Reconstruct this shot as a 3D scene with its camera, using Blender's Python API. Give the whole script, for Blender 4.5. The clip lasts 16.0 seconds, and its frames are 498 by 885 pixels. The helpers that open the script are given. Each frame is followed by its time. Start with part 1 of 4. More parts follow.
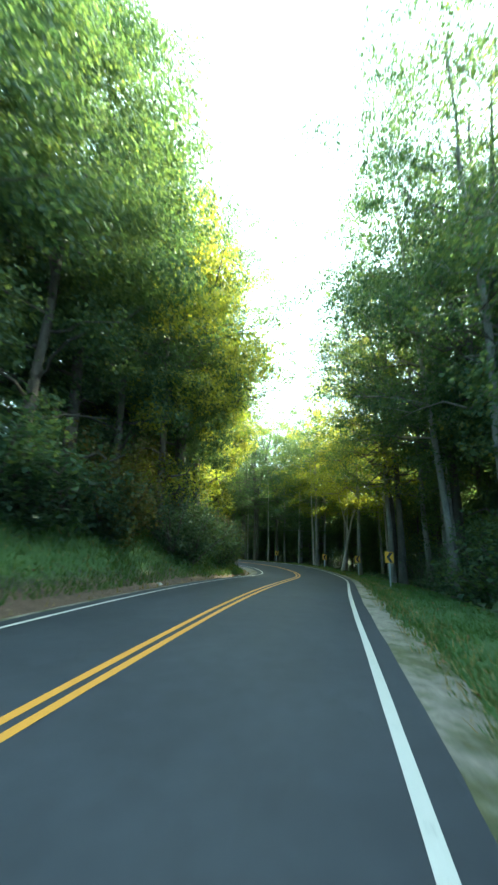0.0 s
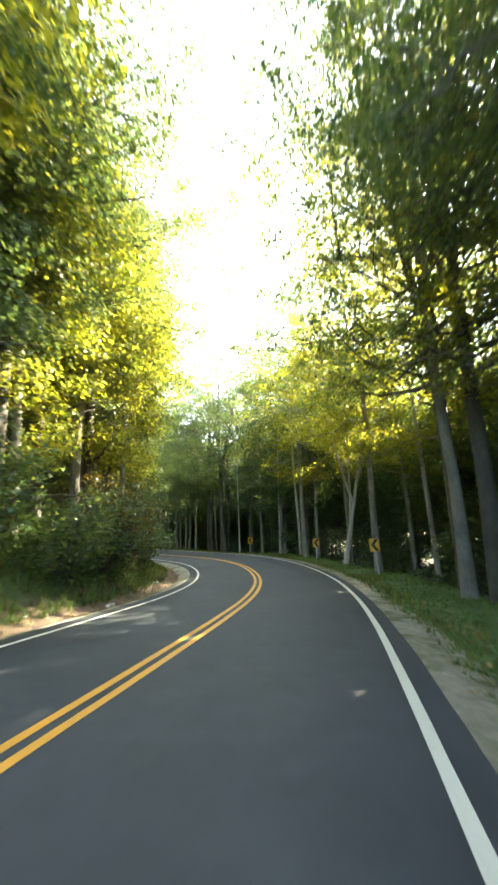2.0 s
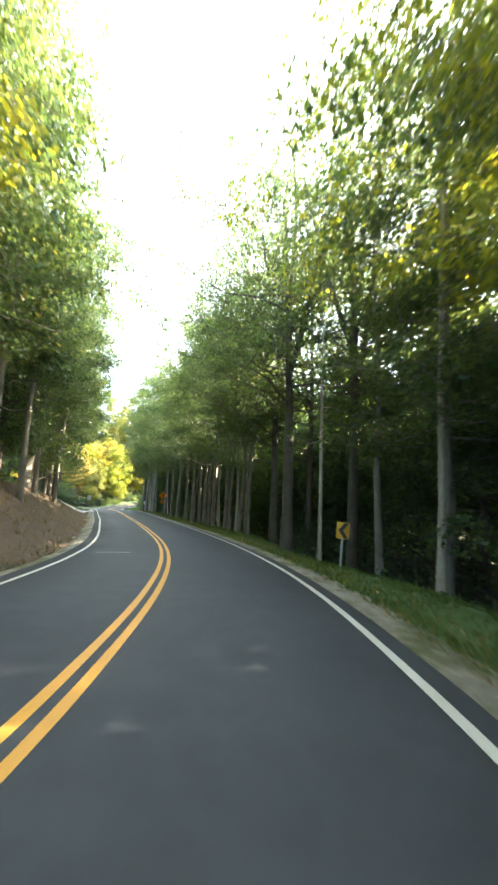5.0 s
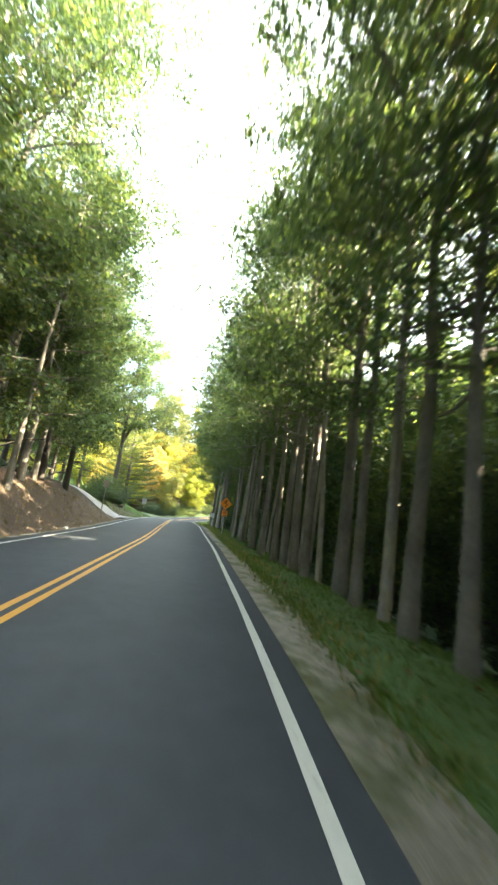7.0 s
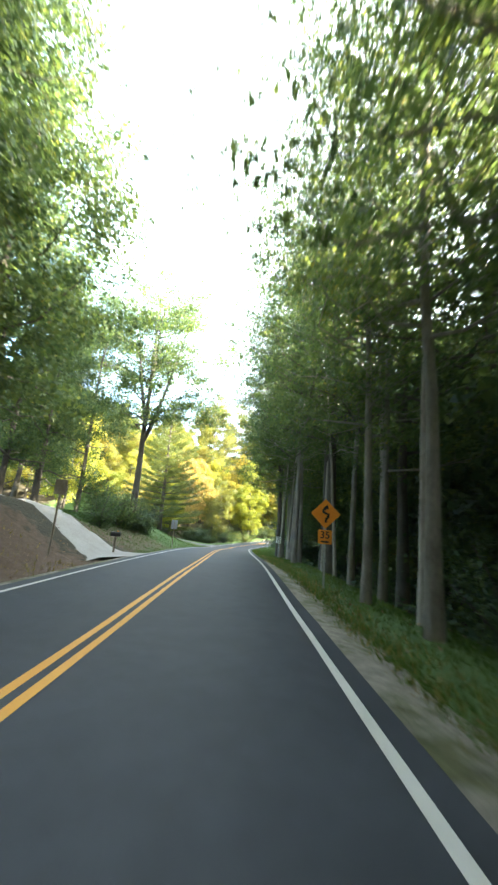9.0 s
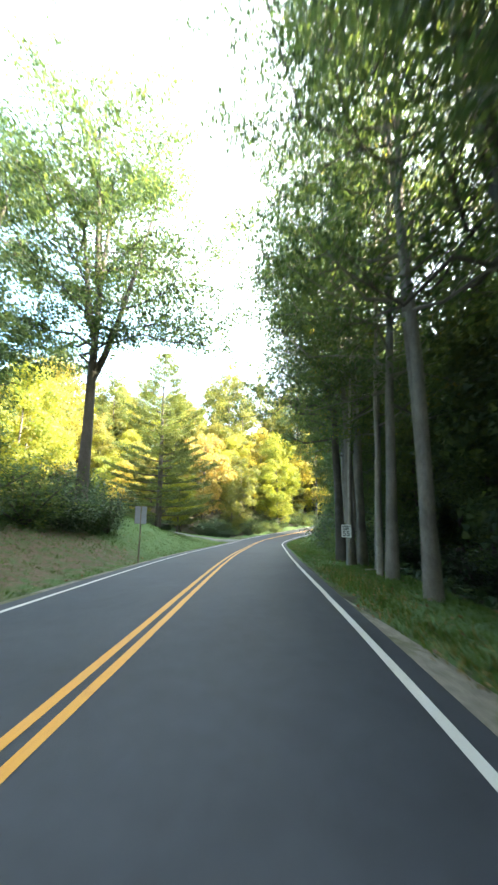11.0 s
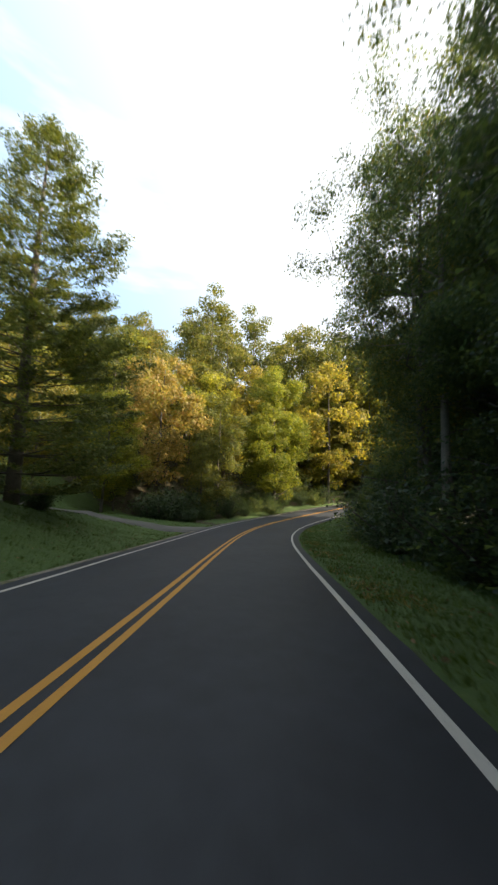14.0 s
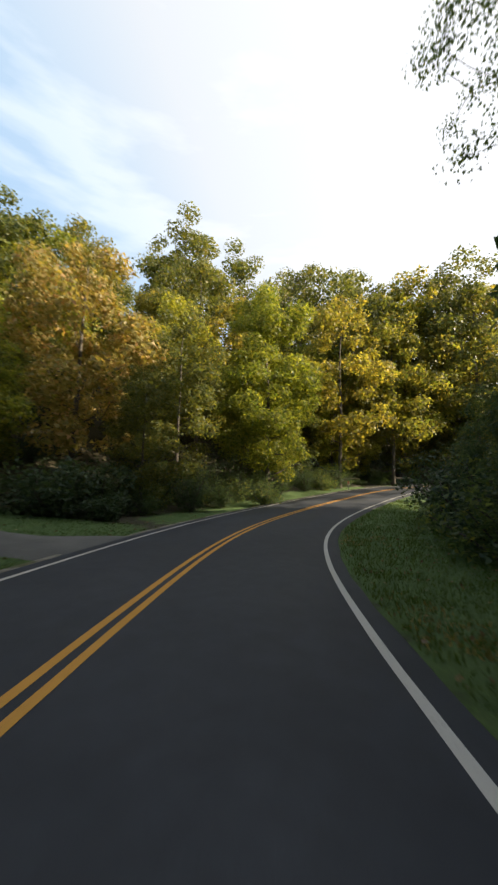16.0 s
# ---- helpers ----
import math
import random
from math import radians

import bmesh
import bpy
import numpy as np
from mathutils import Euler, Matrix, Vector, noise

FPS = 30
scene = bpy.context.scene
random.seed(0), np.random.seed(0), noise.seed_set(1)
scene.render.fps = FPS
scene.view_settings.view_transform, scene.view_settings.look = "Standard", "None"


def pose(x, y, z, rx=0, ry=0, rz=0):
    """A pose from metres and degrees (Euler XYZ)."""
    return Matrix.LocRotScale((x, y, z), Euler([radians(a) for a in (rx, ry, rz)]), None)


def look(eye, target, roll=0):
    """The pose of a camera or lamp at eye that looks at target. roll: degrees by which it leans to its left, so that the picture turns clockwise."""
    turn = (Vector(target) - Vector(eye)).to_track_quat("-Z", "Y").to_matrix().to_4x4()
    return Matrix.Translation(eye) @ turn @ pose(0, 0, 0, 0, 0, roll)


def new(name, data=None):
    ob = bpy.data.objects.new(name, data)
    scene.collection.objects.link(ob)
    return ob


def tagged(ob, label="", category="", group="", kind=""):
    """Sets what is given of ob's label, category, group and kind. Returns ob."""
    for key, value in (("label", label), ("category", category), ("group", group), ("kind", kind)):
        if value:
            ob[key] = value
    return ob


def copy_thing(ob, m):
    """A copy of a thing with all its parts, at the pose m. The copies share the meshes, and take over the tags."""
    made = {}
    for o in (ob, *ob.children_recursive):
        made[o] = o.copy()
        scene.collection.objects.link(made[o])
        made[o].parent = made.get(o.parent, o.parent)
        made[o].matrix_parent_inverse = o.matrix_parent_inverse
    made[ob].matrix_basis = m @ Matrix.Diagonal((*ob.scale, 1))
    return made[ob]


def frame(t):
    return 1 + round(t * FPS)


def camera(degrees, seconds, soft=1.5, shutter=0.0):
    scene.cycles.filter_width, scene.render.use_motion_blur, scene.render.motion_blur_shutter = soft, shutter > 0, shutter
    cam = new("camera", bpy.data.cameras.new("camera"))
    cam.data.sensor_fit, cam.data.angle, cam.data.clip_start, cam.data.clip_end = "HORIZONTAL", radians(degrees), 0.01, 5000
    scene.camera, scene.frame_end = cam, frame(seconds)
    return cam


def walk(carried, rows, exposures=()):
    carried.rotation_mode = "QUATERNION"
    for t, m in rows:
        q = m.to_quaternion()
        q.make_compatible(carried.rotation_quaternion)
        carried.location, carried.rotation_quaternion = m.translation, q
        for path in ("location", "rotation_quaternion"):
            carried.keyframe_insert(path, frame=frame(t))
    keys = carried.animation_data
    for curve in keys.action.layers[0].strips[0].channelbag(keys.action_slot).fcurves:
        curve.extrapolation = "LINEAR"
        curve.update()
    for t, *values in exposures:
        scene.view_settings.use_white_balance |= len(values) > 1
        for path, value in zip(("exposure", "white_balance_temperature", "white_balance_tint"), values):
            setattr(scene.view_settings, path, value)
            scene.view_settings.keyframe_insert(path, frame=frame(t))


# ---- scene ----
# ---- camera ----
cam = camera(69.86, 16.0, soft=2.4, shutter=0.4)
PATH = [
    (0, (2.843, 2.156, 1.515), (2.444, 4.067, 1.951), 1.10),
    (0.5, (2.948, 6.258, 1.265), (2.531, 8.168, 1.685), 0.67),
    (1, (3.088, 10.271, 0.977), (2.716, 12.184, 1.424), -0.46),
    (1.5, (3.162, 14.581, 0.666), (2.815, 16.511, 1.061), -1.32),
    (2, (3.242, 18.618, 0.383), (2.884, 20.551, 0.749), -2.38),
    (2.5, (3.278, 22.631, 0.037), (2.754, 24.533, 0.368), -2.66),
    (3, (3.123, 26.326, -0.305), (2.635, 28.244, -0.017), -0.68),
    (3.5, (2.810, 30.170, -0.706), (2.242, 32.066, -0.422), -0.08),
    (4, (2.272, 34.092, -1.045), (1.557, 35.939, -0.763), 0.31),
    (4.5, (1.308, 38.018, -1.312), (0.428, 39.793, -1.033), 1.00),
    (5, (-0.251, 41.980, -1.515), (-1.242, 43.696, -1.240), 2.60),
    (5.5, (-2.422, 45.831, -1.735), (-3.469, 47.513, -1.463), 6.59),
    (6, (-5.093, 49.933, -2.008), (-6.289, 51.509, -1.713), 8.21),
    (6.5, (-7.706, 53.400, -2.250), (-8.983, 54.903, -1.915), 9.12),
    (7, (-11.088, 56.966, -2.472), (-12.480, 58.358, -2.120), 8.15),
    (7.5, (-14.542, 59.930, -2.649), (-15.999, 61.253, -2.293), 7.10),
    (8, (-18.052, 62.585, -2.730), (-19.570, 63.828, -2.340), 5.69),
    (8.5, (-21.747, 65.320, -2.883), (-23.302, 66.511, -2.479), 4.37),
    (9, (-25.506, 68.029, -3.036), (-27.065, 69.202, -2.598), 4.73),
    (9.5, (-28.967, 70.473, -3.161), (-30.546, 71.627, -2.740), 2.23),
    (10, (-32.386, 72.937, -3.265), (-33.969, 74.090, -2.860), 1.23),
    (10.5, (-35.707, 75.423, -3.355), (-37.311, 76.553, -2.966), 0.72),
    (11, (-39.003, 77.974, -3.470), (-40.637, 79.065, -3.096), 0.62),
    (11.5, (-42.250, 80.531, -3.612), (-43.916, 81.579, -3.257), 0.81),
    (12, (-45.762, 83.055, -3.815), (-47.427, 84.109, -3.476), 1.04),
    (12.5, (-49.059, 85.468, -4.000), (-50.741, 86.504, -3.691), 1.05),
    (13, (-52.508, 87.954, -4.193), (-54.178, 89.014, -3.901), 1.08),
    (13.5, (-55.564, 90.147, -4.405), (-57.178, 91.298, -4.136), 1.72),
    (14, (-58.704, 92.546, -4.640), (-60.328, 93.683, -4.375), 1.81),
    (14.5, (-61.862, 95.119, -4.871), (-63.492, 96.248, -4.612), 0.97),
    (15, (-65.139, 97.743, -5.103), (-66.818, 98.808, -4.885), 0.32),
    (15.5, (-68.408, 100.225, -5.340), (-70.065, 101.326, -5.137), 1.59),
    (16, (-71.187, 102.357, -5.523), (-72.782, 103.547, -5.322), 1.38),
]
EXPOSURE = [(0.0, 3.6, 5300, -20), (1.0, 4.15, 5800, -9), (1.5, 4.5, 6100, -4), (3.0, 4.2, 6900, 5), (5.5, 4.55, 6200, 3), (7.5, 4.55, 6500, 3), (9.0, 4.25, 6100, 3), (12.0, 4.1, 6100, 3), (12.5, 3.6, 6100, 4), (13.0, 2.05, 6700, 9), (14.0, 1.85, 6700, 9), (15.0, 1.85, 6700, 10), (16.0, 1.45, 6700, 10)]
walk(cam, [(t, look(eye, target, roll)) for t, eye, target, roll in PATH], EXPOSURE)


# ---- light ----
SUN_SIDE, SUN_UP = radians(43), radians(27)
to_sun = Vector((math.sin(SUN_SIDE) * math.cos(SUN_UP), math.cos(SUN_SIDE) * math.cos(SUN_UP), math.sin(SUN_UP)))
world = bpy.data.worlds.new("sky")
scene.world = world
world.use_nodes = True
wn = world.node_tree.nodes
sky = wn.new("ShaderNodeTexSky")
sky.sky_type, sky.sun_disc = "NISHITA", False
sky.sun_elevation, sky.sun_rotation = SUN_UP, SUN_SIDE
sky.air_density, sky.dust_density, sky.ozone_density = 1.2, 0.8, 2.2
wn["Background"].inputs["Strength"].default_value = 0.075
where = wn.new("ShaderNodeTexCoord")
stretch = wn.new("ShaderNodeMapping")
stretch.inputs["Scale"].default_value = (2.0, 2.0, 9.0)
wisps = wn.new("ShaderNodeTexNoise")
wisps.inputs["Scale"].default_value, wisps.inputs["Detail"].default_value = 1.6, 5.0
cover = wn.new("ShaderNodeMapRange")
cover.inputs["From Min"].default_value, cover.inputs["From Max"].default_value = 0.52, 0.68
cover.inputs["To Min"].default_value, cover.inputs["To Max"].default_value = 0.0, 0.3
# a thin veil of haze: blue away from the sun, white and bright towards it; a few wisps of cloud on it
sunward = wn.new("ShaderNodeVectorMath")
sunward.operation, sunward.inputs[1].default_value = "DOT_PRODUCT", to_sun
haze = wn.new("ShaderNodeValToRGB")
shift = wn.new("ShaderNodeMath")
shift.operation, shift.inputs[1].default_value, shift.inputs[2].default_value = "MULTIPLY_ADD", 0.5, 0.5
for el, (p, c) in zip(list(haze.color_ramp.elements) + [haze.color_ramp.elements.new(p) for p in (0.52, 0.62)], ((0.3, (0.28, 0.46, 0.68)), (0.8, (0.76, 0.745, 0.72)), (0.45, (0.45, 0.58, 0.72)), (0.57, (0.68, 0.71, 0.74)))):
    el.position, el.color = p, (*c, 1)
veil_light, veil, wisp = wn.new("ShaderNodeVectorMath"), wn.new("ShaderNodeMix"), wn.new("ShaderNodeMix")
veil_light.operation, veil_light.inputs["Scale"].default_value = "SCALE", 8.0
veil.data_type = wisp.data_type = "RGBA"
veil.inputs[0].default_value = 0.75
wisp.inputs[7].default_value = (6.6, 6.7, 6.8, 1)
for a, b in ((where.outputs["Generated"], stretch.inputs["Vector"]), (stretch.outputs["Vector"], wisps.inputs["Vector"]), (wisps.outputs["Fac"], cover.inputs["Value"]),
             (where.outputs["Generated"], sunward.inputs[0]), (sunward.outputs["Value"], shift.inputs[0]), (shift.outputs["Value"], haze.inputs["Fac"]), (haze.outputs["Color"], veil_light.inputs[0]),
             (sky.outputs["Color"], veil.inputs[6]), (veil_light.outputs["Vector"], veil.inputs[7]), (veil.outputs[2], wisp.inputs[6]), (cover.outputs["Result"], wisp.inputs[0]), (wisp.outputs[2], wn["Background"].inputs["Color"])):
    world.node_tree.links.new(a, b)
sun = new("sun", bpy.data.lights.new("sun", "SUN"))
sun.data.energy, sun.data.angle, sun.data.color = 5.0, radians(0.6), (1.0, 0.84, 0.6)
sun.matrix_world = look(to_sun * 100, (0, 0, 0))


# ---- materials ----
def material(name, rough=0.8):
    m = bpy.data.materials.new(name)
    m.use_nodes = True
    b = m.node_tree.nodes["Principled BSDF"]
    b.inputs["Roughness"].default_value = rough
    return m, m.node_tree.nodes, m.node_tree.links, b


def ramp(nodes, links, fac, stops):
    r = nodes.new("ShaderNodeValToRGB")
    e = r.color_ramp.elements
    while len(e) < len(stops):
        e.new(0.5)
    for el, (p, c) in zip(e, stops):
        el.position, el.color = p, (*c, 1)
    links.new(fac, r.inputs["Fac"])
    return r.outputs["Color"]


def noise_of(nodes, links, scale, detail=4.0, rough=0.6, stretch=None):
    co = nodes.new("ShaderNodeTexCoord").outputs["Object"]
    if stretch:
        mp = nodes.new("ShaderNodeMapping")
        mp.inputs["Scale"].default_value = stretch
        links.new(co, mp.inputs["Vector"])
        co = mp.outputs["Vector"]
    n = nodes.new("ShaderNodeTexNoise")
    n.inputs["Scale"].default_value, n.inputs["Detail"].default_value, n.inputs["Roughness"].default_value = scale, detail, rough
    links.new(co, n.inputs["Vector"])
    return n.outputs["Fac"]


def mixed(nodes, links, fac, a, b, mode="MIX"):
    m = nodes.new("ShaderNodeMix")
    m.data_type, m.blend_type = "RGBA", mode
    for v, i in ((fac, 0), (a, 6), (b, 7)):
        if isinstance(v, (int, float)):
            m.inputs[i].default_value = v
        elif isinstance(v, tuple):
            m.inputs[i].default_value = (*v, 1)
        else:
            links.new(v, m.inputs[i])
    return m.outputs[2]


def bump(nodes, links, b, height, strength, dist):
    n = nodes.new("ShaderNodeBump")
    n.inputs["Strength"].default_value, n.inputs["Distance"].default_value = strength, dist
    links.new(height, n.inputs["Height"])
    links.new(n.outputs["Normal"], b.inputs["Normal"])


def two_scale(name, c1, c2, big, small, rough=0.85, relief=0.3, dist=0.02, stretch=None, metal=0.0):
    """A surface that varies between two colours at two scales, with fine relief."""
    m, n, l, b = material(name, rough)
    a, s = noise_of(n, l, big, 3), noise_of(n, l, small, 5, 0.7, stretch)
    col = ramp(n, l, a, [(0.3, c1), (0.7, c2)])
    grain = ramp(n, l, s, [(0.3, (0.62, 0.62, 0.62)), (0.7, (1.25, 1.25, 1.25))])
    l.new(mixed(n, l, 1.0, col, grain, "MULTIPLY"), b.inputs["Base Color"])
    b.inputs["Metallic"].default_value = metal
    bump(n, l, b, s, relief, dist)
    return m


def leaf_material(name, stops, glow=0.62, through_tint=(2.3, 1.75, 0.6)):
    """Leaves: each leaf and each tree has a tone of its own; light passes through them."""
    m, n, l, b = material(name, 0.45)
    g, o = n.new("ShaderNodeNewGeometry"), n.new("ShaderNodeObjectInfo")
    v = n.new("ShaderNodeMath")
    v.operation, v.inputs[1].default_value = "MULTIPLY_ADD", 0.65
    l.new(g.outputs["Random Per Island"], v.inputs[0])
    w = n.new("ShaderNodeMath")
    w.operation, w.inputs[1].default_value = "MULTIPLY", 0.35
    l.new(o.outputs["Random"], w.inputs[0])
    l.new(w.outputs[0], v.inputs[2])
    col = ramp(n, l, v.outputs[0], stops)
    l.new(col, b.inputs["Base Color"])
    b.inputs["Specular IOR Level"].default_value = 0.3
    t = n.new("ShaderNodeBsdfTranslucent")
    warm = mixed(n, l, 1.0, col, through_tint, "MULTIPLY")
    l.new(warm, t.inputs["Color"])
    x = n.new("ShaderNodeMixShader")
    x.inputs[0].default_value = glow
    l.new(b.outputs[0], x.inputs[1])
    l.new(t.outputs[0], x.inputs[2])
    l.new(x.outputs[0], n["Material Output"].inputs["Surface"])
    return m


def plain(name, c, rough=0.5, metal=0.0):
    """A painted or metal surface with slight wear."""
    m, n, l, b = material(name, rough)
    s = noise_of(n, l, 9, 5, 0.7)
    k = ramp(n, l, s, [(0.3, tuple(v * 0.82 for v in c)), (0.65, c)])
    l.new(k, b.inputs["Base Color"])
    b.inputs["Metallic"].default_value = metal
    return m


m, n, l, b = material("asphalt", 0.7)
fine, mid, big = noise_of(n, l, 160, 3, 0.8), noise_of(n, l, 3.2, 4), noise_of(n, l, 0.35, 3)
col = ramp(n, l, big, [(0.3, (0.0235, 0.0275, 0.0365)), (0.7, (0.034, 0.0395, 0.051))])
col = mixed(n, l, 1.0, col, ramp(n, l, mid, [(0.3, (0.84, 0.84, 0.84)), (0.7, (1.15, 1.15, 1.15))]), "MULTIPLY")
col = mixed(n, l, 1.0, col, ramp(n, l, fine, [(0.3, (0.6, 0.6, 0.6)), (0.72, (1.5, 1.5, 1.5))]), "MULTIPLY")
l.new(col, b.inputs["Base Color"])
bump(n, l, b, fine, 0.35, 0.006)
b.inputs["Specular IOR Level"].default_value = 0.35
M_ASPHALT = m


def line_paint(name, c):
    m, n, l, b = material(name, 0.6)
    wear, fine = noise_of(n, l, 14, 5, 0.75), noise_of(n, l, 120, 2)
    w = ramp(n, l, wear, [(0.28, (0.45, 0.45, 0.45)), (0.42, (1, 1, 1))])
    col = mixed(n, l, 1.0, mixed(n, l, 1.0, c, w, "MULTIPLY"), ramp(n, l, fine, [(0.3, (0.8, 0.8, 0.8)), (0.6, (1, 1, 1))]), "MULTIPLY")
    l.new(col, b.inputs["Base Color"])
    return m


M_WHITE, M_YELLOW = line_paint("white line paint", (0.43, 0.42, 0.4)), line_paint("yellow line paint", (0.55, 0.27, 0.035))
m, n, l, b = material("gravel and dry soil", 0.95)
fine, mid, big = noise_of(n, l, 55, 5, 0.8), noise_of(n, l, 5, 5, 0.7), noise_of(n, l, 0.9, 4, 0.7)
col = ramp(n, l, mid, [(0.3, (0.13, 0.118, 0.097)), (0.5, (0.2, 0.183, 0.152)), (0.75, (0.3, 0.275, 0.235))])
col = mixed(n, l, ramp(n, l, big, [(0.48, (0, 0, 0)), (0.6, (1, 1, 1))]), col, ramp(n, l, mid, [(0.3, (0.05, 0.065, 0.025)), (0.7, (0.13, 0.125, 0.06))]))
col = mixed(n, l, 1.0, col, ramp(n, l, fine, [(0.3, (0.55, 0.55, 0.55)), (0.7, (1.4, 1.4, 1.4))]), "MULTIPLY")
l.new(col, b.inputs["Base Color"])
bump(n, l, b, fine, 0.9, 0.03)
M_GRAVEL = m
M_DRIVE = two_scale("pale concrete", (0.21, 0.195, 0.185), (0.3, 0.285, 0.27), 0.5, 25, 0.9, 0.3, 0.01)
M_DIRT_ROAD = two_scale("grey drive asphalt", (0.075, 0.077, 0.076), (0.12, 0.118, 0.113), 0.6, 60, 0.95, 0.5, 0.01)
M_BARK = two_scale("grey bark", (0.13, 0.115, 0.1), (0.27, 0.245, 0.21), 0.7, 7, 0.95, 0.9, 0.04, (5, 5, 0.8))
M_BARK_DARK = two_scale("dark bark", (0.055, 0.048, 0.04), (0.12, 0.105, 0.09), 0.7, 7, 0.95, 0.9, 0.04, (5, 5, 0.8))
M_BARK_PALE = two_scale("pale bark", (0.25, 0.22, 0.19), (0.4, 0.36, 0.31), 0.6, 6, 0.95, 0.7, 0.03, (4, 4, 0.7))
M_ROCK = two_scale("grey rock", (0.25, 0.24, 0.22), (0.42, 0.4, 0.37), 3, 20, 0.9, 0.8, 0.03)
M_POST = plain("galvanised steel", (0.36, 0.37, 0.37), 0.45, 0.6)
M_SIGN_YELLOW = plain("yellow sign face", (0.62, 0.33, 0.02), 0.35)
M_SIGN_ORANGE = plain("amber sign face", (0.82, 0.27, 0.02), 0.35)
M_SIGN_BLACK = plain("black sign ink", (0.012, 0.012, 0.012), 0.5)
M_SIGN_WHITE = plain("white sign face", (0.78, 0.78, 0.76), 0.35)
M_SIGN_RED = plain("red reflective sheet", (0.55, 0.05, 0.03), 0.35)
M_MAILBOX = plain("black mailbox paint", (0.02, 0.02, 0.022), 0.4)
M_BOX_GREY = plain("grey plastic box", (0.27, 0.28, 0.31), 0.5)
M_WOOD = two_scale("weathered wood", (0.16, 0.13, 0.1), (0.28, 0.24, 0.19), 1.5, 12, 0.9, 0.5, 0.01, (6, 6, 0.6))
# blue raised in the green tones in place of skylight and windscreen haze
GREEN = [(0.1, (0.035, 0.068, 0.048)), (0.5, (0.06, 0.102, 0.064)), (0.85, (0.098, 0.138, 0.066)), (0.97, (0.18, 0.175, 0.06))]
M_LEAF = leaf_material("green leaves", GREEN, 0.58, (2.1, 1.75, 0.68))
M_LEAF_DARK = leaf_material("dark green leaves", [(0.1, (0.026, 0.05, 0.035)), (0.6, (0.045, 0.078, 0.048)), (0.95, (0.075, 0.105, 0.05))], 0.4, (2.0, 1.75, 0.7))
SUNNY = (1.9, 1.66, 0.5)
# low sun put into the leaf colour: warmed olive green, raised autumn tones below
M_LEAF_SUN_OLIVE = leaf_material("olive leaves with sunlit warmth in the colour", [(0.05, (0.045, 0.07, 0.03)), (0.5, (0.09, 0.112, 0.042)), (0.85, (0.15, 0.152, 0.055)), (0.97, (0.23, 0.195, 0.07))], 0.55, (2.2, 1.8, 0.6))
M_LEAF_LIGHT = leaf_material("yellow-green leaves", [(0.05, (0.075, 0.125, 0.034)), (0.5, (0.165, 0.195, 0.052)), (0.9, (0.28, 0.275, 0.07))], 0.6, SUNNY)
M_LEAF_GOLD = leaf_material("yellowing leaves", [(0.05, (0.085, 0.12, 0.038)), (0.5, (0.185, 0.185, 0.064)), (0.9, (0.32, 0.265, 0.085))], 0.6, SUNNY)
M_LEAF_RUST = leaf_material("rust-tinged autumn leaves", [(0.05, (0.12, 0.13, 0.048)), (0.5, (0.23, 0.205, 0.075)), (0.85, (0.32, 0.24, 0.1)), (0.98, (0.42, 0.21, 0.13))], 0.5, (1.6, 1.47, 0.6))
M_LEAF_DRY = leaf_material("dry golden leaves", [(0.05, (0.06, 0.08, 0.024)), (0.5, (0.1, 0.095, 0.035)), (0.85, (0.15, 0.115, 0.05)), (0.97, (0.19, 0.12, 0.06))], 0.4)
M_NEEDLE = leaf_material("pine needles", [(0.1, (0.04, 0.073, 0.032)), (0.6, (0.08, 0.116, 0.046)), (0.95, (0.155, 0.17, 0.066))], 0.45)
M_GRASS = leaf_material("grass blades", [(0.1, (0.034, 0.074, 0.018)), (0.6, (0.056, 0.106, 0.025)), (0.95, (0.088, 0.135, 0.038))], 0.35)
M_WEED = leaf_material("dry grass and weeds", [(0.1, (0.1, 0.1, 0.035)), (0.6, (0.19, 0.16, 0.07)), (0.95, (0.3, 0.25, 0.13))], 0.3)
M_LITTER = leaf_material("fallen leaves", [(0.1, (0.1, 0.06, 0.03)), (0.6, (0.18, 0.11, 0.05)), (0.95, (0.3, 0.2, 0.09))], 0.1)

# ground: grass where it is mown, leaf mould in the woods, bare clay on the cut bank
m, n, l, b = material("ground cover", 0.95)
at = n.new("ShaderNodeAttribute")
at.attribute_name = "cover"
sep = n.new("ShaderNodeSeparateColor")
l.new(at.outputs["Color"], sep.inputs["Color"])
fine, mid, big = noise_of(n, l, 26, 5, 0.75), noise_of(n, l, 2.6, 5, 0.7), noise_of(n, l, 0.3, 3)
grass = ramp(n, l, mid, [(0.25, (0.04, 0.084, 0.02)), (0.55, (0.06, 0.11, 0.026)), (0.85, (0.085, 0.126, 0.035))])
soil = ramp(n, l, mid, [(0.25, (0.06, 0.04, 0.027)), (0.6, (0.11, 0.073, 0.048)), (0.85, (0.17, 0.125, 0.09))])
mould = ramp(n, l, mid, [(0.25, (0.02, 0.019, 0.011)), (0.6, (0.042, 0.036, 0.02)), (0.85, (0.07, 0.06, 0.03))])


def patchy(channel):
    a = n.new("ShaderNodeMath")
    a.operation, a.inputs[1].default_value = "ADD", -0.5
    l.new(mid, a.inputs[0])
    c = n.new("ShaderNodeMath")
    c.operation = "ADD"
    l.new(a.outputs[0], c.inputs[0])
    l.new(sep.outputs[channel], c.inputs[1])
    return ramp(n, l, c.outputs[0], [(0.38, (0, 0, 0)), (0.62, (1, 1, 1))])


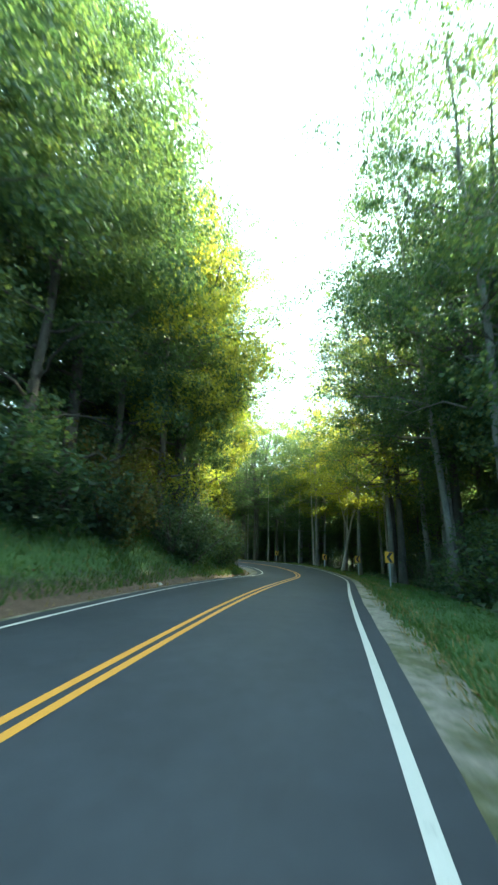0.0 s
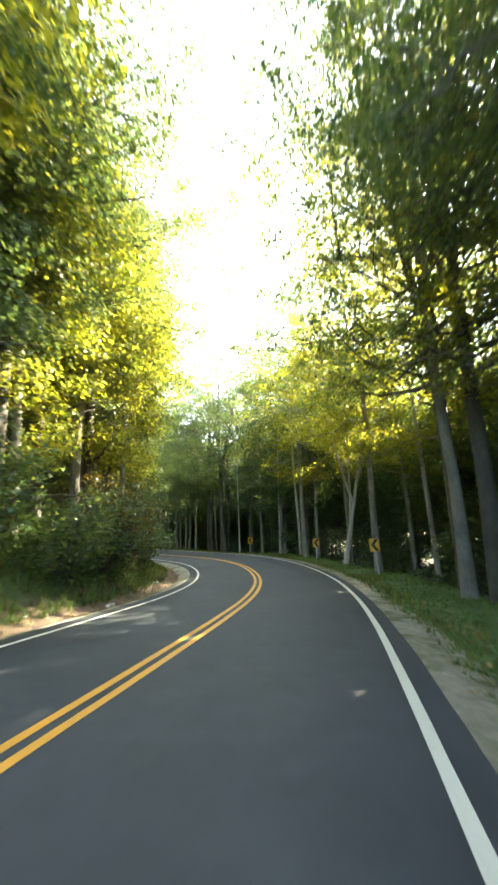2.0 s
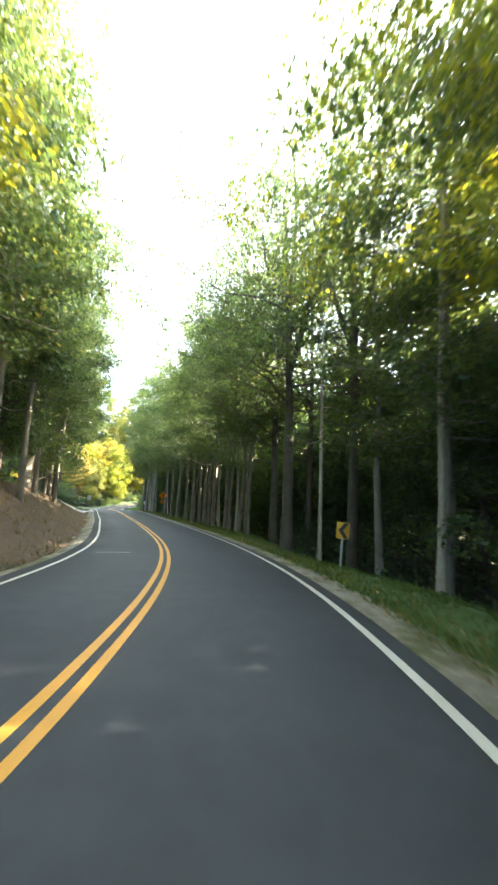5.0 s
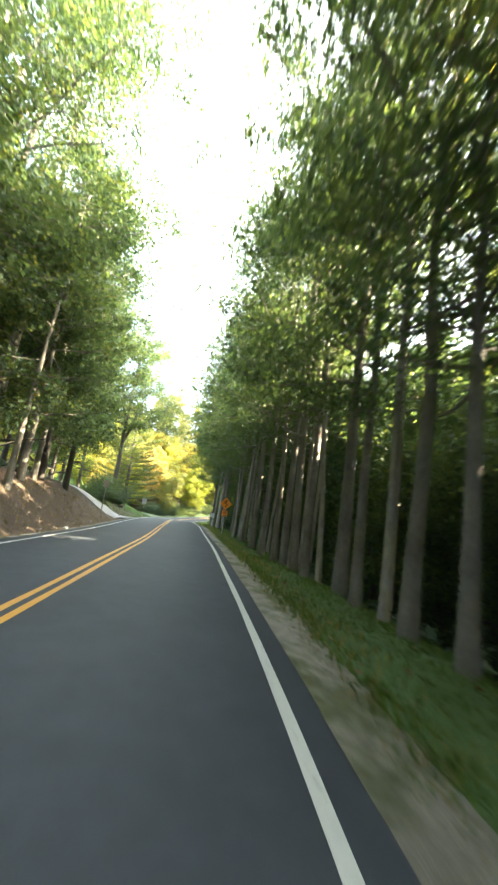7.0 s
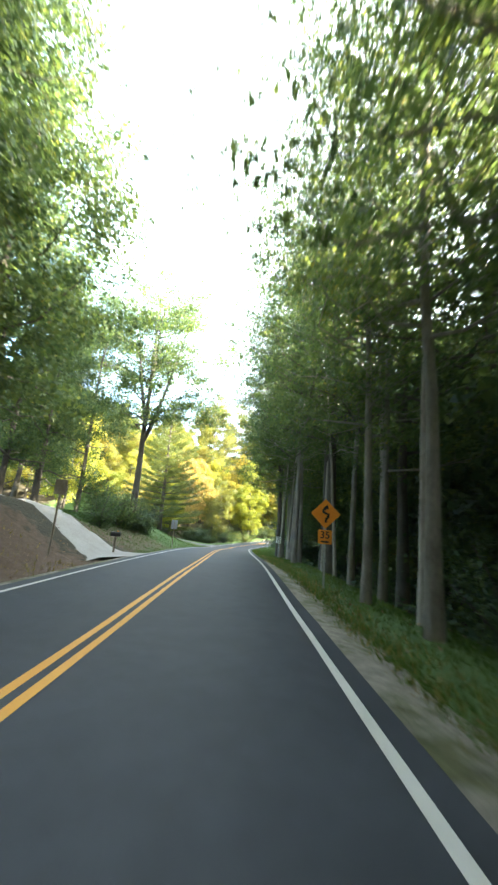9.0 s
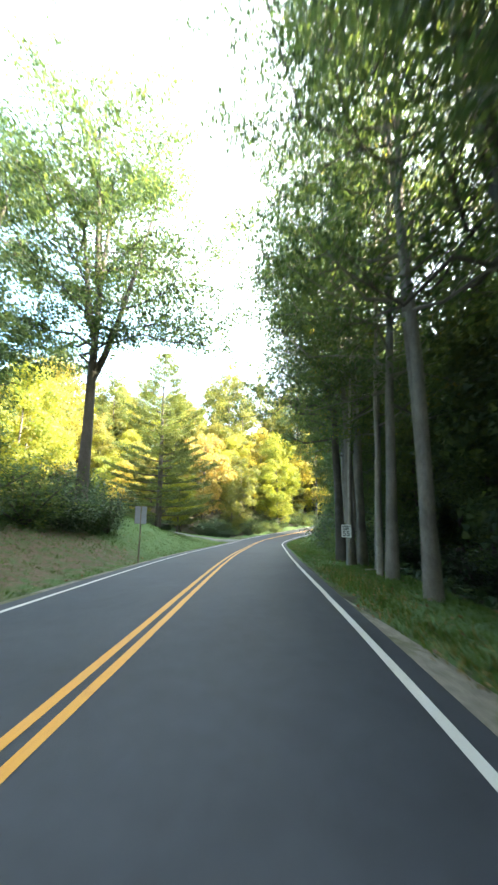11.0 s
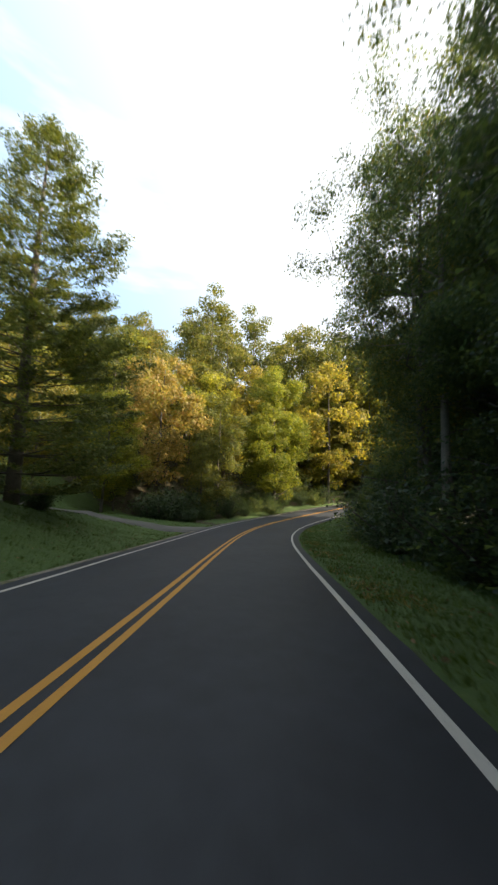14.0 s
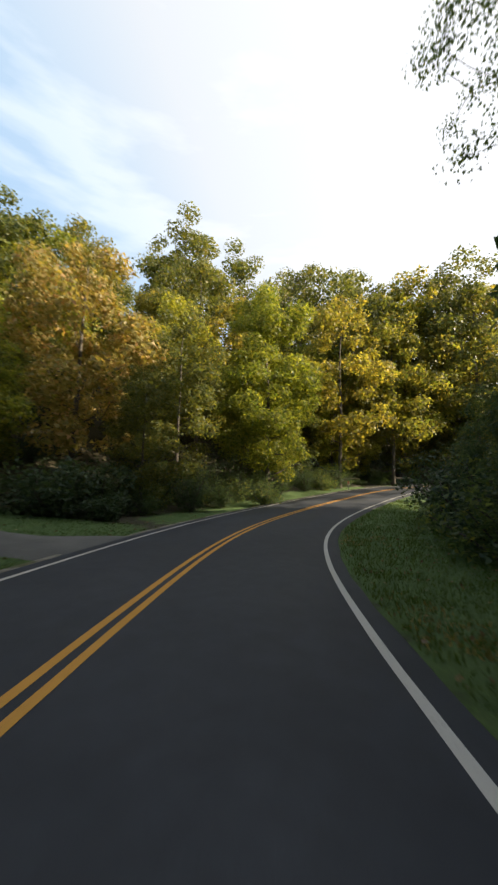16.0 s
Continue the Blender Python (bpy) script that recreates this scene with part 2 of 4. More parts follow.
col = mixed(n, l, patchy(0), mould, grass)
col = mixed(n, l, patchy(1), col, soil)
col = mixed(n, l, 1.0, col, ramp(n, l, fine, [(0.3, (0.55, 0.55, 0.55)), (0.7, (1.35, 1.35, 1.35))]), "MULTIPLY")
l.new(col, b.inputs["Base Color"])
bump(n, l, b, fine, 0.8, 0.06)
M_GROUND = m

# ---- the road's line: heading, bends (1/m, every 6 m) and grades (every 12 m) from 20 m before the start ----
HEADING = -0.0424
BENDS = [0.00122, 0.00117, 0.00091, 0.00060, 0.00470, -0.00171, -0.00567, 0.00230, 0.01640, 0.03357, 0.03925, 0.02701, 0.01905, 0.01674, 0.00706, -0.00219, 0.00520, 0.00154, -0.00287, 0.00225, 0.00298, -0.00215, -0.00228, -0.00340, 0.00258, -0.00172, -0.00613, -0.01631, -0.03003, -0.02926, -0.01667, -0.00601, -0.01921, -0.03482, -0.04009, -0.03540, -0.02014, -0.00040]
GRADES = [-0.0139, -0.0232, -0.0420, -0.0863, -0.1085, -0.0440, -0.0620, -0.0278, -0.0342, -0.0200, -0.0415, -0.0518, -0.0631, -0.0567, -0.0054, 0.0520, 0.0644, 0.0506, 0.0352]

STEP = 0.5
S = np.arange(-20.0, 240.0 + STEP, STEP)
knots, gknots = -20 + 6.0 * np.arange(len(BENDS)), -20 + 12.0 * np.arange(len(GRADES))
mids = (S[1:] + S[:-1]) / 2
TH = np.concatenate([[0], np.cumsum(np.interp(mids, knots, BENDS) * STEP)])
i0 = int(20 / STEP)
TH += HEADING - TH[i0]
tm = (TH[1:] + TH[:-1]) / 2
RX, RY = (np.concatenate([[0], np.cumsum(v * STEP)]) for v in (-np.sin(tm), np.cos(tm)))
RZ = np.concatenate([[0], np.cumsum(np.interp(mids, gknots, GRADES) * STEP)])
RX, RY, RZ = RX - RX[i0], RY - RY[i0], RZ - RZ[i0]


def on_road(s, u):
    """The place at s metres along and u metres to the right of the yellow line."""
    th = np.interp(s, S, TH)
    return np.interp(s, S, RX) + np.cos(th) * u, np.interp(s, S, RY) + np.sin(th) * u, np.interp(s, S, RZ)


def along(x, y):
    """s, u and the road's height for places in the plan."""
    x, y = np.atleast_1d(x).astype(float), np.atleast_1d(y).astype(float)
    best, which = np.full(x.shape, 1e18), np.zeros(x.shape, int)
    for i in range(0, len(S), 2):
        dd = (x - RX[i]) ** 2 + (y - RY[i]) ** 2
        near = dd < best
        best[near], which[near] = dd[near], i
    th = TH[which]
    u = (x - RX[which]) * np.cos(th) + (y - RY[which]) * np.sin(th)
    side = np.where(u < 0, -1.0, 1.0)
    return S[which], side * np.maximum(np.abs(u), np.sqrt(best) * 0.999), RZ[which]


def wave(x, y, k, seed):
    r = np.random.RandomState(seed)
    out = 0
    for _ in range(5):
        a, p, f = r.rand() * 6.28, r.rand() * 6.28, k * (0.6 + r.rand())
        out = out + np.sin((x * math.cos(a) + y * math.sin(a)) * f + p)
    return out / 5


def step_up(v, a, b):
    t = np.clip((v - a) / (b - a), 0, 1)
    return t * t * (3 - 2 * t)


def relief(s, u, x, y):
    """The ground's height over the road, by the side of it."""
    r, lft = np.maximum(u, 0), np.maximum(-u, 0)
    drop = np.interp(s, [-20, 10, 30, 46, 60, 98, 112, 130, 160, 190], [0.8, 0.8, 1.2, 2.4, 3.4, 3.0, 1.2, 0.7, 0.6, 0.4])
    brow = np.interp(s, [-20, 20, 46, 100, 115, 160], [7.0, 6.8, 5.9, 5.9, 6.4, 7.5])
    z = -0.05 - 0.06 * np.clip(r - 3.6, 0, 3) - drop * step_up(r, brow, brow + 6.5) + 0.12 * np.clip(r - 24, 0, 60) * np.interp(s, [-20, 110, 135], [1, 1, 0.2])
    bank = np.interp(s, [-20, 0, 40, 52, 70, 84, 92, 99, 104, 118, 128, 136, 143, 150, 160], [3.3, 3.3, 3.1, 2.6, 2.7, 2.2, 2.5, 2.5, 2.3, 2.5, 2.5, 1.8, 1.0, 0.15, 0.2])
    wide = np.interp(s, [-20, 45, 60, 84, 95, 104, 120, 140, 148, 158], [5.5, 5.5, 4.5, 4.0, 6, 7, 8, 9, 10, 6])
    toe = np.interp(s, [-20, 45, 60, 100], [4.0, 4.0, 4.4, 4.2])
    hill = np.interp(s, [-20, 60, 90, 110, 130, 142, 150, 160, 196], [0.3, 0.25, 0.2, 0.06, 0.04, 0.08, 0.45, 0.6, 0.5])
    zl = -0.05 - 0.12 * step_up(lft, 3.3, toe) + (bank + 0.12) * step_up(lft, toe, toe + wide) + hill * np.clip(lft - toe - wide, 0, 60)
    z = np.where(u > 0, z, zl)
    rough_ = step_up(np.abs(u), 4.2, 7)
    return z + rough_ * (0.12 * wave(x, y, 1.1, 3) + 0.25 * wave(x, y, 0.25, 5)) - np.where((u > 0) & (s > 98), np.interp(s, [97, 106], [0.16, 0.02]), 0.16) * (1 - step_up(np.abs(u), 3.5, 4.3))


def ground_z(x, y):
    s, u, z = along(x, y)
    return z + relief(s, u, np.atleast_1d(x), np.atleast_1d(y))


def mesh_of(name, verts, faces, mat, smooth=False):
    me = bpy.data.meshes.new(name)
    verts, faces = np.asarray(verts, np.float32), np.asarray(faces, np.int32)
    k = faces.shape[1]
    me.vertices.add(len(verts))
    me.vertices.foreach_set("co", verts.ravel())
    me.loops.add(faces.size)
    me.loops.foreach_set("vertex_index", faces.ravel())
    me.polygons.add(len(faces))
    me.polygons.foreach_set("loop_start", np.arange(0, faces.size, k, dtype=np.int32))
    me.polygons.foreach_set("loop_total", np.full(len(faces), k, np.int32))
    if smooth:
        me.polygons.foreach_set("use_smooth", np.ones(len(faces), bool))
    me.update(calc_edges=True)
    me.materials.append(mat)
    return me


def part(name, bm, mat, parent=None, label="", smooth=False):
    me = bpy.data.meshes.new(name)
    bm.to_mesh(me)
    bm.free()
    if smooth:
        for p in me.polygons:
            p.use_smooth = True
    me.materials.append(mat)
    ob = new(name, me)
    ob.parent = parent
    return tagged(ob, label) if label else ob


def grid_faces(rows, cols):
    i = np.arange(rows * cols).reshape(rows, cols)
    return np.stack([i[:-1, :-1], i[:-1, 1:], i[1:, 1:], i[1:, :-1]], -1).reshape(-1, 4)


# ---- ground ----
def axis(lo, hi, fine, far):
    mid = np.arange(lo, hi + 0.01, fine)
    out = np.cumsum(fine * 1.16 ** np.arange(1, 60))
    out = out[out < far]
    return np.concatenate([lo - out[::-1], mid, hi + out])


gx, gy = axis(-135, 40, 0.9, 1600), axis(-30, 165, 0.9, 1600)
XX, YY = np.meshgrid(gx, gy)
flat_x, flat_y = XX.ravel(), YY.ravel()
gs, gu, gz = along(flat_x, flat_y)
zz = gz + relief(gs, gu, flat_x, flat_y)
zz = np.where(np.abs(gu) > 250, zz * 0.6 - 3, zz)
ground = new("ground", mesh_of("ground", np.stack([flat_x, flat_y, zz], -1), grid_faces(len(gy), len(gx)), M_GROUND, True))
tagged(ground, "woodland ground with mown grass verges and bare clay bank", "ground", kind="structure")
grassy = np.where(gu > 0, np.interp(gu, [4.1, 4.7, 7.0, 8.5], [0.4, 1.15, 1.0, 0.1]), 0.0)
wide_right = step_up(gs, 105, 116)
grassy = np.maximum(grassy, np.where(gu > 0, wide_right * np.interp(gu, [3.7, 4.3, 8.0, 10.0], [0.5, 1.3, 1.2, 0.1]), 0))
left_bank = np.where(gu < 0, np.interp(-gu, [3.6, 5.2, 6.5, 9, 12], [0.05, 0.4, 0.9, 0.8, 0.1]) * (1 - step_up(gs, 44, 56)), 0)
lawn = np.where(gu < 0, np.interp(-gu, [3.6, 4.5, 34, 40], [0.5, 1, 1, 0.1]) * step_up(gs, 99, 106) * (1 - step_up(gs, 147, 152)), 0)
verge = np.where(gu < 0, np.interp(-gu, [3.6, 4.2, 6.0, 8.0], [0.4, 0.9, 0.8, 0.1]) * step_up(gs, 148, 153), 0)
grassy = np.maximum.reduce([grassy, left_bank, lawn, verge])
clay = np.where(gu < 0, np.interp(-gu, [3.2, 3.8, 8.5, 10], [0.5, 1.0, 0.8, 0.1]) * step_up(gs, 48, 58) * (1 - step_up(gs, 90, 98)), 0)
clay = np.maximum(clay, np.where(gu < 0, np.interp(-gu, [3.2, 3.7, 5.0, 6.0], [0.5, 0.72, 0.6, 0.1]) * (1 - step_up(gs, 44, 52)), 0))
# brown soil patches on the lawn bank, also darkening it in place of tree shade
clay = np.maximum(clay, np.where(gu < 0, np.interp(-gu, [3.9, 4.6, 8.5, 10], [0.2, 0.55, 0.55, 0.1]) * step_up(gs, 97, 102) * (1 - step_up(gs, 112, 120)), 0))
att = ground.data.color_attributes.new("cover", "FLOAT_COLOR", "POINT")
att.data.foreach_set("color", np.stack([grassy, clay, 0 * grassy, 0 * grassy + 1], -1).astype(np.float32).ravel())


# ---- road ----
def strip(name, mat, u_list, lift, s0=-20.0, s1=240.0, ds=0.5, wob=0.0, narrow=None, seed=1):
    """A band along the road between the given sides."""
    ss = np.arange(s0, s1 + 1e-6, ds)
    r = np.random.RandomState(seed)
    rows = []
    for j, u in enumerate(u_list):
        side = np.full(len(ss), float(u))
        if wob and j in ((len(u_list) - 1,) if narrow else (0, len(u_list) - 1)):
            side = side + wob * (np.convolve(r.randn(len(ss)), np.ones(3) / 3, "same"))
        if narrow:
            side = u_list[0] + (side - u_list[0]) * narrow(ss)
        x, y, z = on_road(ss, side)
        dz = lift if np.isscalar(lift) else lift[j]
        rows.append(np.stack([x, y, z + dz], -1))
    v = np.stack(rows, 1).reshape(-1, 3)
    f = grid_faces(len(ss), len(u_list))[:, ::-1]
    return new(name, mesh_of(name, v, f, mat, True))


road = strip("road", M_ASPHALT, [-3.36, -3.3, -1.6, 0, 1.6, 3.55, 3.62], [-0.07, 0, 0, 0, 0, 0, -0.07], wob=0.03)
tagged(road, "dark grey asphalt two-lane country road", "road", kind="structure")
sh = strip("shoulder_right", M_GRAVEL, [3.3, 3.7, 4.0, 4.35, 4.7], [-0.03, -0.035, -0.06, -0.1, -0.2], wob=0.22, seed=4, narrow=lambda s: np.interp(s, [96, 106], [1, 0.14]))
tagged(sh, "pale gravel road shoulder beside the asphalt", "road shoulder", kind="structure")
sh = strip("shoulder_left", M_GRAVEL, [-4.0, -3.7, -3.4, -3.1], [-0.2, -0.06, -0.035, -0.03], wob=0.1, seed=6)
tagged(sh, "narrow stony road shoulder below the bank", "road shoulder", kind="structure")
for name, mat, c, w in (("centre_line", M_YELLOW, -0.115, 0.115), ("centre_line", M_YELLOW, 0.115, 0.115), ("edge_line", M_WHITE, 3.23, 0.115), ("edge_line", M_WHITE, -2.89, 0.11)):
    ln = strip(name, mat, [c - w / 2, c + w / 2], 0.005, wob=0.004, seed=9)
    tagged(ln, "painted solid %s road line on asphalt" % ("yellow" if mat is M_YELLOW else "white"), "road marking", kind="structure")


ss_ = np.array([55.0, 55.07])
x0, y0, z0 = on_road(ss_, -2.35)
x1, y1, z1 = on_road(ss_, -1.15)
v = [(x0[0], y0[0], z0[0] + 0.005), (x1[0], y1[0], z1[0] + 0.005), (x1[1], y1[1], z1[1] + 0.005), (x0[1], y0[1], z0[1] + 0.005)]
tagged(new("lane_mark", mesh_of("lane_mark", v, [(0, 1, 2, 3)], M_WHITE)), "thin white painted mark across one lane", "road marking", kind="structure")


# ---- trees ----
def tube(path, radii, sides=7):
    """A tapered tube along a path: vertices and quads."""
    path, radii = np.asarray(path, float), np.asarray(radii, float)
    d = np.gradient(path, axis=0)
    d /= np.linalg.norm(d, axis=1)[:, None] + 1e-9
    ref = np.where(np.abs(d[:, 2:3]) > 0.9, [[1.0, 0, 0]], [[0, 0, 1.0]])
    a = np.cross(d, ref)
    a /= np.linalg.norm(a, axis=1)[:, None] + 1e-9
    b = np.cross(d, a)
    ang = np.linspace(0, 2 * np.pi, sides, endpoint=False)
    v = path[:, None] + radii[:, None, None] * (np.cos(ang)[None, :, None] * a[:, None] + np.sin(ang)[None, :, None] * b[:, None])
    i = np.arange(len(path) * sides).reshape(len(path), sides)
    j = np.roll(i, -1, axis=1)
    f = np.stack([i[:-1], i[1:], j[1:], j[:-1]], -1).reshape(-1, 4)
    return v.reshape(-1, 3), f


def join(pieces):
    vs, fs, k = [], [], 0
    for v, f in pieces:
        vs.append(v)
        fs.append(f + k)
        k += len(v)
    return np.concatenate(vs), np.concatenate(fs)


def leaves(r, centres, each, spread, size, flat=0.6, long=1.7, droop=0.3, tri=False):
    """Leaves scattered in clumps round the centres: folded ones of two triangles, or plain ones for what stays far off."""
    n_ = len(centres) * each
    q = r.randn(n_, 3)
    q *= (r.rand(n_) ** 0.45 / (np.linalg.norm(q, axis=1) + 1e-9))[:, None]
    own = np.repeat(0.65 + 0.7 * r.rand(len(centres)), each)[:, None]
    c = np.repeat(centres, each, 0) + q * own * spread * [1, 1, flat]
    d = r.randn(n_, 3) * [1, 1, 0.55] - [0, 0, droop]
    d /= np.linalg.norm(d, axis=1)[:, None]
    up = r.randn(n_, 3) * 0.6 + [0, 0, 1]
    a = np.cross(d, up)
    a /= np.linalg.norm(a, axis=1)[:, None] + 1e-9
    nn = np.cross(a, d)
    sz = size * (0.6 + 0.8 * r.rand(n_))[:, None]
    w = sz / long / 2
    if tri:
        v = np.stack([c - d * sz / 2, c + d * sz * 0.4 + a * w, c + d * sz * 0.5 - a * w * 0.8], 1).reshape(-1, 3)
        return v, np.arange(3 * n_).reshape(-1, 3)
    v = np.stack([c - d * sz / 2, c + a * w + nn * w * 0.3, c + d * sz / 2, c - a * w + nn * w * 0.3], 1).reshape(-1, 3)
    k = 4 * np.arange(n_)[:, None]
    f = np.concatenate([k + [0, 1, 2], k + [0, 2, 3]], 1).reshape(-1, 3)
    return v, f


def shells(r, centres, radii, count, size, keep=None, flat=1.0, wild=0.55, solid=False):
    """Leaves lying on the outsides of rounded clumps, as sunlit foliage does."""
    k = np.repeat(np.arange(len(centres)), np.maximum(1, (count * radii ** 2 / (radii ** 2).sum()).astype(int)))
    n_ = len(k)
    q = r.randn(n_, 3) + [0, 0, 0.25]
    q /= np.linalg.norm(q, axis=1)[:, None]
    out = 1.3 * r.rand(n_) ** 0.6 if solid else 0.4 + 0.8 * r.rand(n_) ** 0.7
    c = centres[k] + q * (radii[k] * out)[:, None] * [1, 1, flat]
    if keep is not None:
        ok_ = keep(c)
        c, q, n_ = c[ok_], q[ok_], int(ok_.sum())
    nrm = q + r.randn(n_, 3) * wild + [0, 0, 0.25]
    nrm /= np.linalg.norm(nrm, axis=1)[:, None]
    d = np.cross(nrm, r.randn(n_, 3))
    d /= np.linalg.norm(d, axis=1)[:, None] + 1e-9
    a = np.cross(nrm, d)
    sz = size * (0.6 + 0.8 * r.rand(n_))[:, None]
    w = sz * 0.42
    v = np.stack([c - d * sz / 2, c + d * sz * (0.2 + 0.3 * r.rand(n_)[:, None]) + a * w, c + d * sz * 0.5 - a * w * 0.8], 1).reshape(-1, 3)
    return v, np.arange(3 * n_).reshape(-1, 3)


def envelope(kind, t):
    if kind == "tall":
        return 0.45 + 0.55 * np.sin(np.pi * min(1, 0.18 + 0.75 * t)) if t < 0.9 else 0.5
    if kind == "round":
        return math.sqrt(max(0.05, 1 - (2 * t - 0.9) ** 2 / 1.35))
    return 1.0 - 0.75 * t


def tree(name, label, seed, height, crown_base, radius, trunk_r, n_leaf, leaf_size, leaf_mat, bark=None, shape="tall", lean=(0, 0), limbs=26, group="woodland trees", category="tree", fork=0, fork_at=0.24, tri=False, clump=0.2, lump_count=80, airy=0.0):
    """A tree: a bent tapering trunk, limbs with side branches, and a crown of single leaves in clumps."""
    r = np.random.RandomState(seed)
    bark = bark or M_BARK
    top = new(name)
    tagged(top, label, category, group)
    zs = np.linspace(0, 1, 12)
    bend = np.cumsum(r.randn(12, 2) * 0.012 * height, 0) * zs[:, None] ** 0.8 * 0.35
    path = np.stack([bend[:, 0] + lean[0] * height * zs, bend[:, 1] + lean[1] * height * zs, zs * height * (0.86 if shape == "round" else 0.96) - 0.5], -1)
    rad = trunk_r * (1 - 0.82 * zs ** 0.9)
    rad[0] *= 1.28
    rad[1] *= 1.05
    stems = [tube(path, rad, 6 if tri else 9)]
    for i in range(fork):
        z0 = fork_at + 0.11 * i
        k = np.linspace(0, 1, 9)
        base = np.array([np.interp(z0, zs, path[:, c]) for c in range(3)])
        az = 0.9 + 2.3 * i
        fp = base + np.stack([np.cos(az) * radius * 0.5 * k ** 0.8, np.sin(az) * radius * 0.5 * k ** 0.8, k * height * (0.9 - fork_at - 0.08 * i)], -1)
        stems.append(tube(fp, trunk_r * 0.62 * (1 - 0.8 * k), 8))
    twigs, centres = [], []
    for i in range(limbs):
        t = (i + 0.7 * r.rand()) / limbs
        z = crown_base + (height * (0.8 if shape == "round" else 0.97) - crown_base) * t
        base = np.array([np.interp(z / height, zs, path[:, k]) for k in range(3)])
        az = i * 2.4 + r.randn() * 0.5
        reach = radius * envelope(shape, t) * (0.7 + 0.55 * r.rand()) * (0.68 if shape == "round" else 1.0)
        rise = (0.15 + 0.55 * t + 0.2 * r.randn()) * reach
        k = np.linspace(0, 1, 5)
        pp = base + np.stack([np.cos(az) * reach * k, np.sin(az) * reach * k, rise * k ** 1.3], -1) + np.concatenate([[[0, 0, 0]], r.randn(4, 3) * 0.06 * reach])
        rr = max(0.02, np.interp(z / height, zs, rad) * 0.42) * (1 - 0.8 * k)
        twigs.append(tube(pp, rr, 3 if tri else 5))
        for q in ((0.45, 0.75, 1.0) if tri else (0.4, 0.62, 0.82, 1.0)):
            b0 = np.array([np.interp(q, k, pp[:, c]) for c in range(3)])
            if r.rand() >= airy * (0.4 if q == 1.0 else 1):
                centres.append(b0)
            for sgn in (-1, 1):
                if r.rand() < airy:
                    continue
                a2 = az + sgn * (0.6 + 0.5 * r.rand())
                ln = reach * (0.28 + 0.2 * r.rand())
                e = b0 + np.array([np.cos(a2) * ln, np.sin(a2) * ln, ln * (0.1 + 0.4 * r.rand())])
                centres.append(e)
                if shape != "round":
                    twigs.append(tube([b0, (b0 + e) / 2 + r.randn(3) * 0.08, e], [rr[2] * 0.55, rr[2] * 0.4, 0.012], 3))
    v, f = join(stems + twigs)
    t_ob = new("trunk", mesh_of("trunk", v, f, bark, True))
    t_ob.parent = top
    centres = np.array(centres)
    if shape == "round":
        mid, half = (crown_base + height) / 2, (height - crown_base) / 2
        i = np.arange(lump_count)
        lz = 1 - 2 * (i + 0.5) / lump_count
        lr = np.sqrt(1 - lz ** 2)
        lumps = np.stack([lr * np.cos(i * 2.4), lr * np.sin(i * 2.4), lz], -1) + r.randn(lump_count, 3) * 0.25
        lumps /= np.linalg.norm(lumps, axis=1)[:, None]
        egg = 1 - 0.22 * lumps[:, 2:3]
        axis_xy = np.array([np.interp(mid / height, zs, path[:, 0]), np.interp(mid / height, zs, path[:, 1]), 0])
        out = np.concatenate([lumps[:, :2] * radius * 0.74 * egg, lumps[:, 2:] * half * 0.8], 1) * (0.62 + 0.62 * r.rand(lump_count, 1)) + [0, 0, mid] + axis_xy
        rad_l = radius * (0.13 + 0.17 * r.rand(lump_count))

        def outer(c):
            e = (c - axis_xy - [0, 0, mid]) / [radius * 0.74, radius * 0.74, half * 0.8]
            return ((e ** 2).sum(1) > 0.4) | (r.rand(len(c)) < 0.3)

        v, f = shells(r, out, rad_l, int(n_leaf * 1.25), leaf_size, outer, 0.7, 0.7)
    else:
        v, f = shells(r, centres, clump * radius * (0.6 + 0.8 * r.rand(len(centres))), n_leaf, leaf_size, None, 0.6, 0.8, True)
    c_ob = new("crown", mesh_of("crown", v, f, leaf_mat))
    c_ob.parent = top
    return top


def shrub(name, label, seed, height, radius, n_leaf, leaf_size, leaf_mat, group="roadside shrubs", category="shrub"):
    """A shrub: several stems from the ground, with leaves from low down."""
    r = np.random.RandomState(seed)
    top = new(name)
    tagged(top, label, category, group)
    stems, centres = [], []
    for i in range(11):
        az, out = i * 2.4 + r.randn() * 0.3, radius * (0.25 + 0.75 * r.rand())
        hh = height * (0.55 + 0.45 * r.rand()) * (1.15 - 0.5 * out / radius)
        k = np.linspace(0, 1, 5)
        pp = np.stack([np.cos(az) * out * k, np.sin(az) * out * k, hh * k ** 0.8 - 0.15], -1)
        stems.append(tube(pp, 0.035 * (1 - 0.75 * k) * height ** 0.5, 4))
        for q in np.linspace(0.12, 1, 8):
            centres.append([np.interp(q, k, pp[:, c]) for c in range(3)] + r.randn(3) * 0.14 * radius)
    v, f = join(stems)
    s_ob = new("woody_base", mesh_of("woody_base", v, f, M_BARK_DARK))
    s_ob.parent = top
    v, f = leaves(r, np.array(centres), max(3, n_leaf // len(centres)), 0.34 * radius, leaf_size, flat=0.8, tri=True, long=1.3)
    c_ob = new("foliage", mesh_of("foliage", v, f, leaf_mat))
    c_ob.parent = top
    return top


